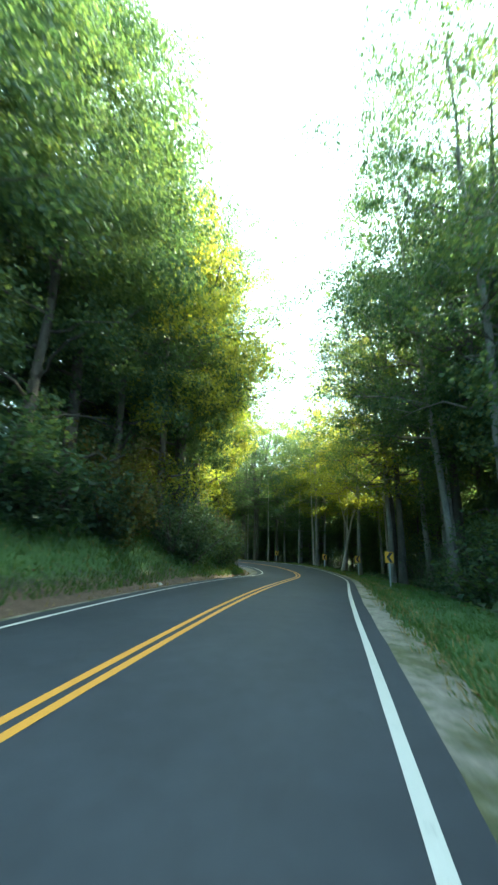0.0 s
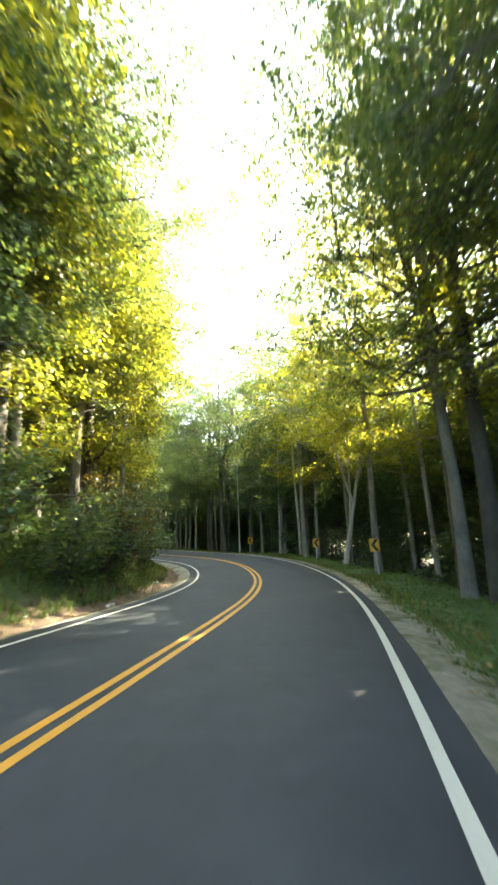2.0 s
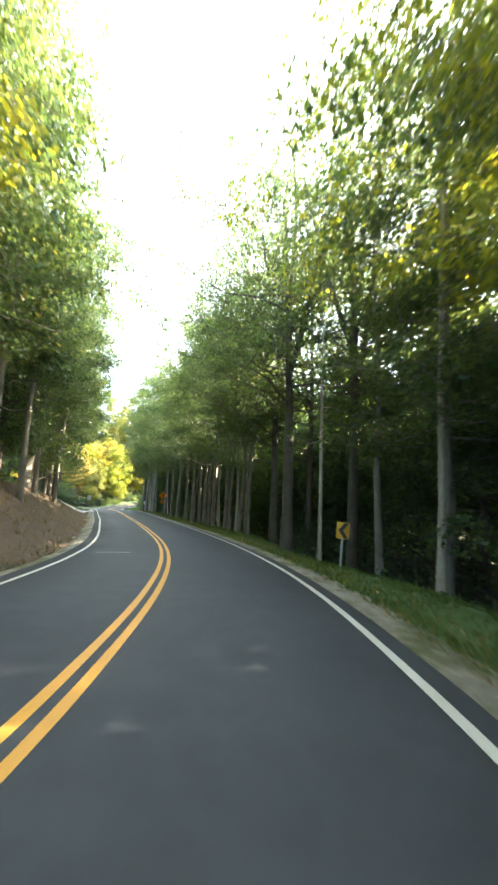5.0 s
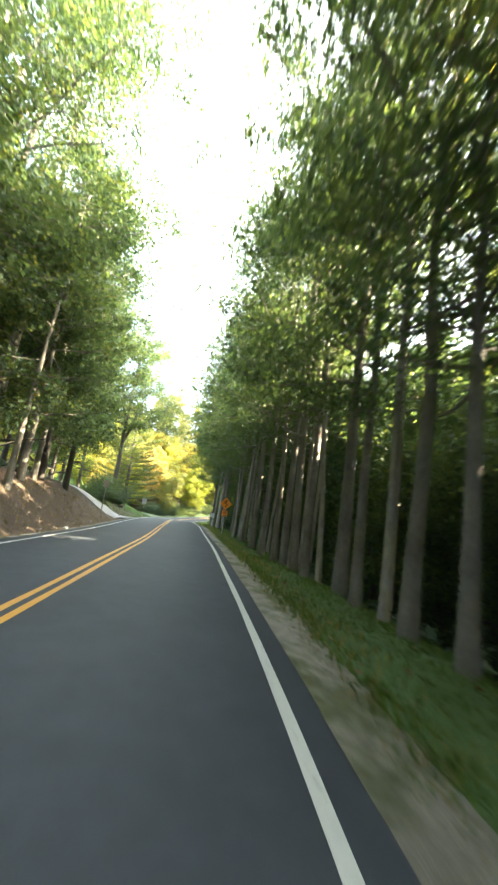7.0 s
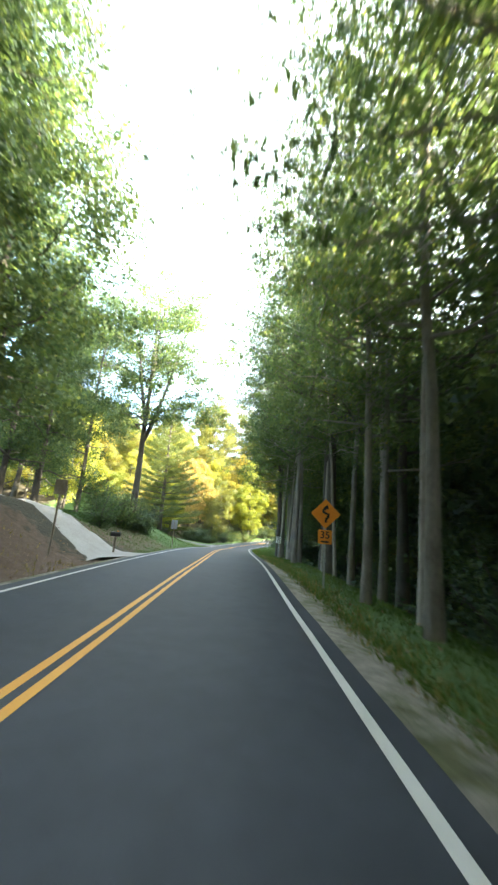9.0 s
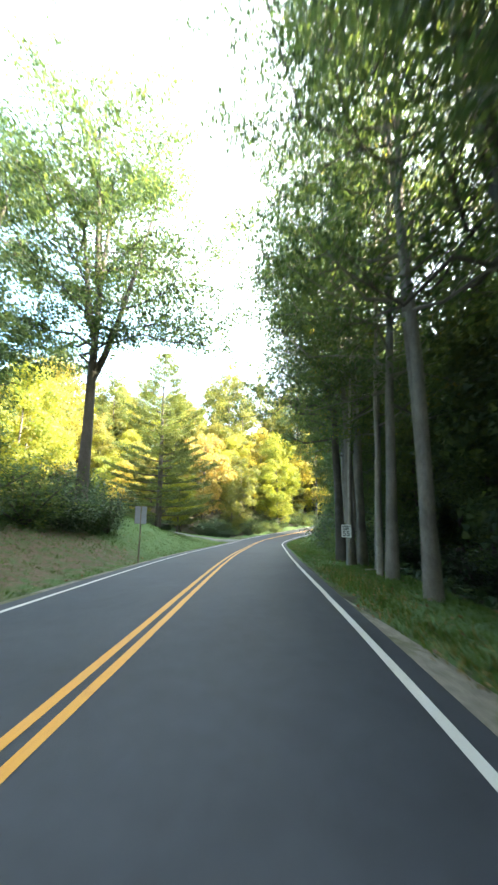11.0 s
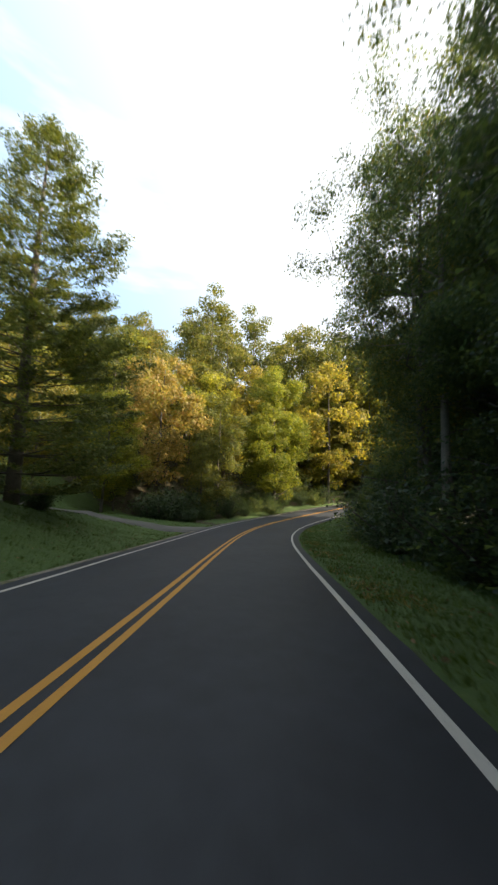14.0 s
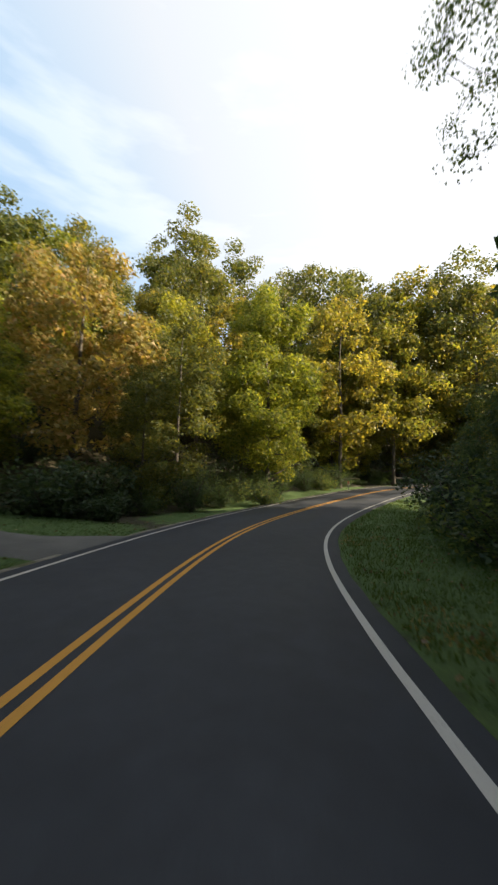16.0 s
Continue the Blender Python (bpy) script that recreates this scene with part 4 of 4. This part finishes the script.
# trees beyond the bend; the taller, hidden ones are added to block the sun
for x0 in np.arange(-80, -44, 5.0):
    for y0 in np.arange(136, 170, 5.5):
        x, y = x0 + rnd(-1.5, 1.5), y0 + rnd(-1.5, 1.5)
        if not shades_yellow(x, y) and abs(along(x, y)[1][0]) > 7.5:
            far_wood("wood", MID[R.randrange(2)] if x > -72 else FAR[R.randrange(2)], x, y, rnd(0, 360), rnd(1.2, 1.35) if x > -72 else rnd(0.8, 0.95))
for x, y, k, sz in ((-97.4, 107.1, 3, 0.98), (-98.4, 136, 2, 1.15), (-97, 145, 2, 1.15), (-91, 156, 0, 1.4), (-100, 153, 1, 1.55), (-96, 160, 0, 1.45), (-105, 150, 0, 1.3), (-105.5, 104.5, 1, 0.95), (-105, 146, 0, 1.5), (-99, 151, 2, 1.55), (-95.5, 158.5, 0, 1.6), (-91, 164, 2, 1.5), (-111, 142, 0, 1.45), (-106, 121, 0, 1.08), (-104, 139, 1, 1.1)):
    put(FAR[k], xy=(x, y), turn=rnd(0, 360), size=sz)
for i in range(24):
    x, y = -94 - 4.0 * (i % 12) + rnd(-1, 1), 101 - 8 * (i // 12) + rnd(-3, 3)
    put(FAR[(0, 1, 2, 1)[R.randrange(4)]], xy=(x, y), turn=rnd(0, 360), size=rnd(0.7, 0.85) * (0.6 if x > -103 else 0.8))
for s_, u_ in ((126, -22), (131, -25), (118, -28), (112, -26), (149, -26)):
    put(FAR[R.randrange(2)], s_, u_, turn=rnd(0, 360), size=rnd(0.7, 0.95))
for x0 in (-104, -111, -118, -126):
    for y0 in (70, 77, 84):
        put(FAR[(0, 1, 2)[R.randrange(3)]], xy=(x0 + rnd(-2, 2), y0 + rnd(-2, 2)), turn=rnd(0, 360), size=rnd(0.9, 1.15))
for s_ in np.arange(149, 186, 2.2):
    put(BUSH[R.randrange(3)], s_, -rnd(8.0, 10.5), turn=rnd(0, 360), size=rnd(0.9, 1.35))
for i in range(9):
    put(BUSH[i % 3], xy=(-92 - 4.5 * i + rnd(-1, 1), 106 + rnd(-2, 2)), turn=rnd(0, 360), size=rnd(0.6, 0.9))
for s_ in np.arange(150, 200, 2.6):
    put(BUSH[R.randrange(3)], s_, -rnd(5.8, 7.4), turn=rnd(0, 360), size=rnd(0.4, 0.8))
# one mesh for the seen wood and the hidden trees added as sun blockers
grow_wood("wood", "dense dark green hardwood forest, with hidden trees added to block the sun")
for ob in MID + RIDGE:
    for c in list(ob.children) + [ob]:
        bpy.data.objects.remove(c)
# low growth over the wood's floor
r = np.random.RandomState(88)
n_ = 30000
s_, u_ = -22 + 225 * r.rand(n_), np.where(r.rand(n_) < 0.62, 7.5 + 36 * r.rand(n_) ** 1.3, -8.5 - 22 * r.rand(n_))
keep = (u_ > 0) & (s_ < 142) | (u_ < 0) & ((s_ < 88) | (s_ > 150))
x, y, _ = on_road(s_[keep], u_[keep])
v, f = leaves(r, np.stack([x, y, ground_z(x, y) + 0.3], -1), 3, 0.45, 0.3, flat=0.7, tri=True, long=1.3)
tagged(new("undergrowth", mesh_of("undergrowth", v, f, M_LEAF_DARK)), "dark green low undergrowth on the wood's floor", "undergrowth", kind="stuff")



# ---- signs ----
def box(bm, x0, x1, y0, y1, z0, z1):
    m = Matrix.Translation(((x0 + x1) / 2, (y0 + y1) / 2, (z0 + z1) / 2)) @ Matrix.Diagonal((x1 - x0, y1 - y0, z1 - z0, 1))
    return bmesh.ops.create_cube(bm, size=1, matrix=m)


def plate(outline, y, thick):
    """A flat plate in the x-z plane, facing -y, from its outline."""
    bm = bmesh.new()
    f = bm.faces.new([bm.verts.new((x, y, z)) for x, z in outline])
    out = bmesh.ops.extrude_face_region(bm, geom=[f])
    bmesh.ops.translate(bm, verts=[v for v in out["geom"] if isinstance(v, bmesh.types.BMVert)], vec=(0, thick, 0))
    bmesh.ops.recalc_face_normals(bm, faces=bm.faces)
    return bm


def rounded(w, h, z, r=0.05):
    pts = []
    for cx, cz, a0 in ((w / 2 - r, h / 2 - r, 0), (-w / 2 + r, h / 2 - r, 90), (-w / 2 + r, -h / 2 + r, 180), (w / 2 - r, -h / 2 + r, 270)):
        pts += [(cx + r * math.cos(radians(a0 + k * 22.5)), z + cz + r * math.sin(radians(a0 + k * 22.5))) for k in range(5)]
    return pts


def steel_post(top, height):
    """A ribbed steel channel post."""
    bm = bmesh.new()
    box(bm, -0.025, 0.025, 0.018, 0.024, -0.4, height)
    box(bm, -0.04, -0.022, 0.008, 0.02, -0.4, height)
    box(bm, 0.022, 0.04, 0.008, 0.02, -0.4, height)
    return part("post", bm, M_POST, top, "galvanised steel post")


def bolts(parent, z_list):
    for z in z_list:
        bm = bmesh.new()
        bmesh.ops.create_cone(bm, cap_ends=True, segments=8, radius1=0.012, radius2=0.01, depth=0.012, matrix=pose(0, -0.006, z, 90))
        part("bolt", bm, M_POST, parent)


def stand(top, s, u, rise, towards=16.0):
    """Stands a sign at the roadside, its middle `rise` metres over the road, facing the traffic. Returns the middle's height over the ground."""
    x, y, z = [float(v) for v in on_road(s, u)]
    g = float(ground_z(x, y)[0])
    ex, ey, _ = [float(v) for v in on_road(s - towards, 1.6)]
    top.matrix_basis = pose(x, y, g, 0, 0, math.degrees(math.atan2(ex - x, y - ey)) )
    return z + rise - g


def chevron_sign(s, u, rise, tilt):
    top = tagged(new("chevron_sign"), "yellow bend sign with a black arrow on a steel post", "road sign", "bend signs")
    h = stand(top, s, u, rise)
    steel_post(top, h + 0.3)
    panel = part("panel", plate(rounded(0.47, 0.62, h, 0.04), 0.0, 0.004), M_SIGN_YELLOW, top, "yellow reflective sign plate")
    w, t = 0.16, 0.14
    arrow = [(-w, h), (w - t + 0.02, h + 0.28), (w + 0.04, h + 0.28), (-w + t + 0.03, h), (w + 0.04, h - 0.28), (w - t + 0.02, h - 0.28)]
    part("arrow", plate(arrow, -0.003, 0.002), M_SIGN_BLACK, panel, "black arrow")
    bolts(panel, (h + 0.25, h - 0.25))
    top.rotation_euler.rotate(Euler((0, radians(tilt), 0)))
    return top


for s_, u_, h_, tilt in ((25.1, 5.58, 1.47, 1), (36.45, 6.0, 1.19, -3), (43.6, 6.1, 0.93, 2), (53.95, 6.35, 0.98, 4)):
    chevron_sign(s_, u_, h_, tilt)


def lettering(text, size, x, y, z, parent, mat):
    cu = bpy.data.curves.new("lettering", "FONT")
    cu.body, cu.size, cu.align_x, cu.align_y, cu.extrude, cu.offset = text, size, "CENTER", "CENTER", 0.001, 0.004
    tmp = bpy.data.objects.new("tmp", cu)
    me = bpy.data.meshes.new_from_object(tmp)
    bpy.data.objects.remove(tmp)
    me.materials.clear()
    me.materials.append(mat)
    ob = new("lettering", me)
    ob.parent, ob.matrix_basis = parent, pose(x, y, z, 90)
    return ob


# winding road sign with its speed plate
top = tagged(new("warning_sign"), "amber diamond winding-road sign over a small speed plate", "road sign")
h = stand(top, 90.9, 5.0, 2.46)
steel_post(top, h + 0.5)
dia = part("diamond", plate([(0, h + 0.54), (-0.54, h), (0, h - 0.54), (0.54, h)], 0.0, 0.004), M_SIGN_ORANGE, top, "amber diamond plate")
pts = [(0.02, -0.3), (0.02, -0.2), (0.1, -0.1), (0.1, -0.02), (-0.08, 0.06), (-0.08, 0.13), (0.0, 0.2)]
bm = bmesh.new()
for (a, c), (e, g) in zip(pts, pts[1:]):
    d = Vector((e - a, g - c)).normalized() * 0.04
    bm.faces.new([bm.verts.new((x, -0.003, h + z)) for x, z in ((a - d.y - d.x * 0.4, c + d.x - d.y * 0.4), (a + d.y - d.x * 0.4, c - d.x - d.y * 0.4), (e + d.y + d.x * 0.4, g - d.x + d.y * 0.4), (e - d.y + d.x * 0.4, g + d.x + d.y * 0.4))])
bm.faces.new([bm.verts.new((x, -0.0035, h + z)) for x, z in ((-0.1, 0.2), (0.1, 0.17), (0.07, 0.34))])
part("arrow", bm, M_SIGN_BLACK, dia, "black winding arrow")
speed = part("speed_plate", plate(rounded(0.5, 0.5, h - 0.83), 0.0, 0.004), M_SIGN_ORANGE, top, "amber speed plate")
lettering("35", 0.36, 0, -0.003, h - 0.77, speed, M_SIGN_BLACK)
bm = bmesh.new()
box(bm, -0.14, 0.14, -0.004, -0.001, h - 1.03, h - 0.97)
part("bar", bm, M_SIGN_BLACK, speed)

# speed limit sign
top = tagged(new("speed_limit_sign"), "white rectangular speed limit sign on a steel post", "road sign")
h = stand(top, 111.9, 5.7, 1.42)
steel_post(top, h + 0.3)
panel = part("panel", plate(rounded(0.46, 0.59, h, 0.03), 0.0, 0.004), M_SIGN_WHITE, top, "white sign plate")
lettering("SPEED", 0.12, 0, -0.003, h + 0.2, panel, M_SIGN_BLACK)
lettering("LIMIT", 0.12, 0, -0.003, h + 0.09, panel, M_SIGN_BLACK)
lettering("55", 0.34, 0, -0.003, h - 0.13, panel, M_SIGN_BLACK)
bolts(panel, (h + 0.27, h - 0.27))


# ---- drives, mailbox and small roadside things ----
def drive(name, label, mat, path, width):
    """A drive laid on the ground along a line of places given as s and u."""
    p = np.array([on_road(a, c)[:2] for a, c in path])
    t = np.linspace(0, len(p) - 1, 40)
    cx, cy = (np.interp(t, range(len(p)), p[:, i]) for i in (0, 1))
    cx, cy = (np.convolve(np.pad(v, 3, "edge"), np.ones(7) / 7, "valid") for v in (cx, cy))
    dx, dy = np.gradient(cx), np.gradient(cy)
    ln = np.hypot(dx, dy)
    flare = 1 + 0.5 * np.clip(1 - np.arange(40) / 8, 0, 1)
    rows = []
    for k in np.linspace(-0.5, 0.5, 7):
        x, y = cx + dy / ln * k * width * flare, cy - dx / ln * k * width * flare
        s_, u_, rz = along(x, y)
        z = np.maximum(ground_z(x, y) + (0.09 if abs(k) < 0.49 else -0.15), rz - 0.03 if abs(k) < 0.49 else -99)
        z = np.where(np.abs(u_) < 3.4, rz - 0.02, z)
        rows.append(np.stack([x, y, z], -1))
    v = np.stack(rows, 1).reshape(-1, 3)
    ob = new(name, mesh_of(name, v, grid_faces(40, 7), mat, True))
    return tagged(ob, label, "driveway", kind="structure")


drive("driveway_1", "steep pale concrete driveway climbing the bank", M_DRIVE, [(96.5, -3.0), (97.8, -6), (100, -10), (102.5, -15), (104, -20)], 5.2)
drive("driveway_2", "grey asphalt drive joining the road beside the lawn", M_DIRT_ROAD, [(145.2, -2.7), (144.8, -6), (143.5, -12), (141, -22), (138, -34)], 3.6)

drive("driveway_3", "pale gravel side road meeting the bend under the trees", M_GRAVEL, [(181, -2.7), (181.5, -6), (181, -11), (178, -18), (174, -26)], 4.2)


def wooden_post(top, height, w=0.1):
    bm = bmesh.new()
    box(bm, -w / 2, w / 2, -w / 2, w / 2, -0.3, height)
    bmesh.ops.bevel(bm, geom=bm.edges[:], offset=0.008, segments=1, affect="EDGES")
    return part("post", bm, M_WOOD, top, "weathered wooden post")


top = tagged(new("mailbox"), "black metal mailbox on a wooden post by the drive", "mailbox")
put(top, 97.8, -4.86, turn=math.degrees(float(np.interp(99, S, TH))) + 90)
wooden_post(top, 0.95)
bm = bmesh.new()
ring = [(-0.1, 0.0), (0.1, 0.0), (0.1, 0.14)] + [(0.1 * math.cos(radians(a)), 0.14 + 0.1 * math.sin(radians(a))) for a in range(20, 180, 20)] + [(-0.1, 0.14)]
f = bm.faces.new([bm.verts.new((x, -0.26, 0.95 + z)) for x, z in ring])
out = bmesh.ops.extrude_face_region(bm, geom=[f])
bmesh.ops.translate(bm, verts=[v for v in out["geom"] if isinstance(v, bmesh.types.BMVert)], vec=(0, 0.52, 0))
bmesh.ops.recalc_face_normals(bm, faces=bm.faces)
shell = part("box", bm, M_MAILBOX, top, "black arched metal box")
bm = bmesh.new()
box(bm, 0.101, 0.106, -0.1, -0.08, 1.05, 1.22)
box(bm, 0.101, 0.106, -0.1, -0.03, 1.18, 1.24)
part("flag", bm, M_SIGN_ORANGE, shell, "red signal flag")

top = tagged(new("post_with_panel"), "dark square panel on a thin post beside the drive", "roadside post")
put(top, 92.0, -5.4, turn=math.degrees(float(np.interp(90, S, TH))))
wooden_post(top, 2.9, 0.07)
bm = bmesh.new()
box(bm, -0.24, 0.24, -0.06, -0.035, 2.35, 2.95)
bmesh.ops.bevel(bm, geom=bm.edges[:], offset=0.006, segments=1, affect="EDGES")
part("panel", bm, M_WOOD, top, "dark weathered board")

top = tagged(new("twin_panel_sign"), "two pale grey upright panels on a roadside post", "roadside sign")
put(top, 111.2, -4.0, turn=math.degrees(float(np.interp(113, S, TH))))
wooden_post(top, 2.3, 0.06)
for dx in (-0.15, 0.15):
    bm = bmesh.new()
    box(bm, dx - 0.125, dx + 0.125, -0.07, -0.04, 1.82, 2.62)
    bmesh.ops.bevel(bm, geom=bm.edges[:], offset=0.006, segments=1, affect="EDGES")
    part("panel", bm, M_BOX_GREY, top, "pale grey panel")

top = tagged(new("marker_post"), "small red and white reflector panel on a short post", "marker post")
put(top, 176.3, -4.6, turn=math.degrees(float(np.interp(176, S, TH))))
steel_post(top, 0.9)
panel = part("panel", plate(rounded(0.3, 0.42, 0.78, 0.02), 0.0, 0.004), M_SIGN_WHITE, top, "white reflector plate")
for z in (0.68, 0.88):
    bm = bmesh.new()
    box(bm, -0.13, 0.13, -0.004, -0.001, z - 0.055, z + 0.055)
    part("band", bm, M_SIGN_RED, panel, "red reflective band")
bolts(panel, (0.78,))

# a fallen branch under the trees
top = tagged(new("fallen_branch"), "pale bare fallen branch lying on the verge", "branch")
k = np.linspace(0, 1, 7)
v, f = join([tube(np.stack([k * 1.5, 0.12 * np.sin(k * 3), 0.1 + 0.12 * k], -1), 0.03 * (1 - 0.7 * k)), tube([(0.8, 0.1, 0.16), (1.1, 0.35, 0.25), (1.3, 0.5, 0.24)], [0.018, 0.012, 0.006])])
bough = new("bough", mesh_of("bough", v, f, M_BARK_PALE, True))
bough.parent = top
put(top, 109.6, 5.9, turn=40)

# stones at the foot of the bank
for i in range(26):
    r = np.random.RandomState(400 + i)
    bm = bmesh.new()
    bmesh.ops.create_icosphere(bm, subdivisions=2, radius=0.5)
    for v in bm.verts:
        v.co *= 0.8 + 0.5 * noise.noise(v.co * 2.2 + Vector((i * 3.1, 0, 0)))
        v.co.z *= 0.65
    ob = part("stone", bm, M_ROCK, None, smooth=False)
    tagged(ob, "pale grey stone lying at the foot of the bank", "stone", "stones along the bank")
    put(ob, 4 + 3.2 * i * (1 if i < 16 else 1.02), -3.75 - 1.1 * r.rand(), turn=360 * r.rand(), size=0.12 + 0.3 * r.rand() ** 2)


# ---- grass, weeds and fallen leaves ----
def blades(name, label, category, mat, seed, count, s_range, u_range, size, wide, keep=None):
    """Single blades over a stretch of verge, as one sheet of growth."""
    r = np.random.RandomState(seed)
    s_, u_ = s_range[0] + (s_range[1] - s_range[0]) * r.rand(count), u_range[0] + (u_range[1] - u_range[0]) * r.rand(count)
    tuft = wave(s_ * 1.0, u_ * 1.0, 2.3, seed) + 0.5 * wave(s_, u_, 6.0, seed + 1)
    ok_ = tuft > r.rand(count) * 1.3 - 1.1
    if keep:
        ok_ &= keep(s_, u_)
    s_, u_ = s_[ok_], u_[ok_]
    x, y, _ = on_road(s_, u_)
    z = ground_z(x, y)
    n_ = len(x)
    hgt = size * (0.5 + r.rand(n_))
    a = r.rand(n_) * 6.28
    base = np.stack([x, y, z - 0.02], -1)
    side = np.stack([np.cos(a), np.sin(a), 0 * a], -1) * (wide * (0.6 + 0.8 * r.rand(n_)))[:, None]
    tip = base + np.stack([r.randn(n_) * 0.35 * hgt, r.randn(n_) * 0.35 * hgt, hgt], -1)
    v = np.stack([base - side, base + side, tip], 1).reshape(-1, 3)
    ob = new(name, mesh_of(name, v, np.arange(3 * n_).reshape(-1, 3), mat))
    return tagged(ob, label, category, kind="stuff")


blades("grass", "short green grass on the roadside verge", "grass", M_GRASS, 61, 80000, (0, 112), (4.3, 7.4), 0.1, 0.014)
blades("grass", "mown green grass on the wide verge", "grass", M_GRASS, 62, 60000, (104, 168), (3.72, 8.6), 0.1, 0.014)
blades("grass", "rough green grass on the bank", "grass", M_GRASS, 63, 40000, (-4, 52), (-9.5, -4.6), 0.22, 0.025)
blades("grass", "green lawn grass sloping to the road", "grass", M_GRASS, 64, 70000, (100, 150), (-16, -3.7), 0.09, 0.014)
blades("weeds", "dry straw-coloured weeds at the gravel's edge", "weeds", M_WEED, 65, 9000, (0, 110), (3.9, 5.2), 0.16, 0.012)
blades("grass", "ragged grass growing into the gravel", "grass", M_GRASS, 67, 14000, (0, 108), (3.95, 4.7), 0.1, 0.02)
blades("weeds", "patches of short dry grass on the wide verge", "weeds", M_WEED, 68, 5000, (126, 152), (3.8, 5.4), 0.07, 0.02, lambda s, u: np.sin(s * 0.9 + 1.3 * np.sin(s * 0.37)) + 0.5 * np.sin(u * 4 + s) > 0.45)
blades("weeds", "dry weeds scattered over the clay bank", "weeds", M_WEED, 66, 6000, (0, 92), (-7.5, -3.6), 0.18, 0.02)
r = np.random.RandomState(77)
s_, u_ = 170 * r.rand(5000), np.where(r.rand(5000) < 0.6, 3.7 + 6 * r.rand(5000) ** 1.5, -3.5 - 5 * r.rand(5000))
x, y, _ = on_road(s_, u_)
v, f = leaves(r, np.stack([x, y, ground_z(x, y) + 0.05], -1), 1, 0.02, 0.085, flat=0.2, droop=0)
tagged(new("leaf_litter", mesh_of("leaf_litter", v, f, M_LITTER)), "brown fallen leaves lying on verge and bank", "fallen leaves", kind="stuff")
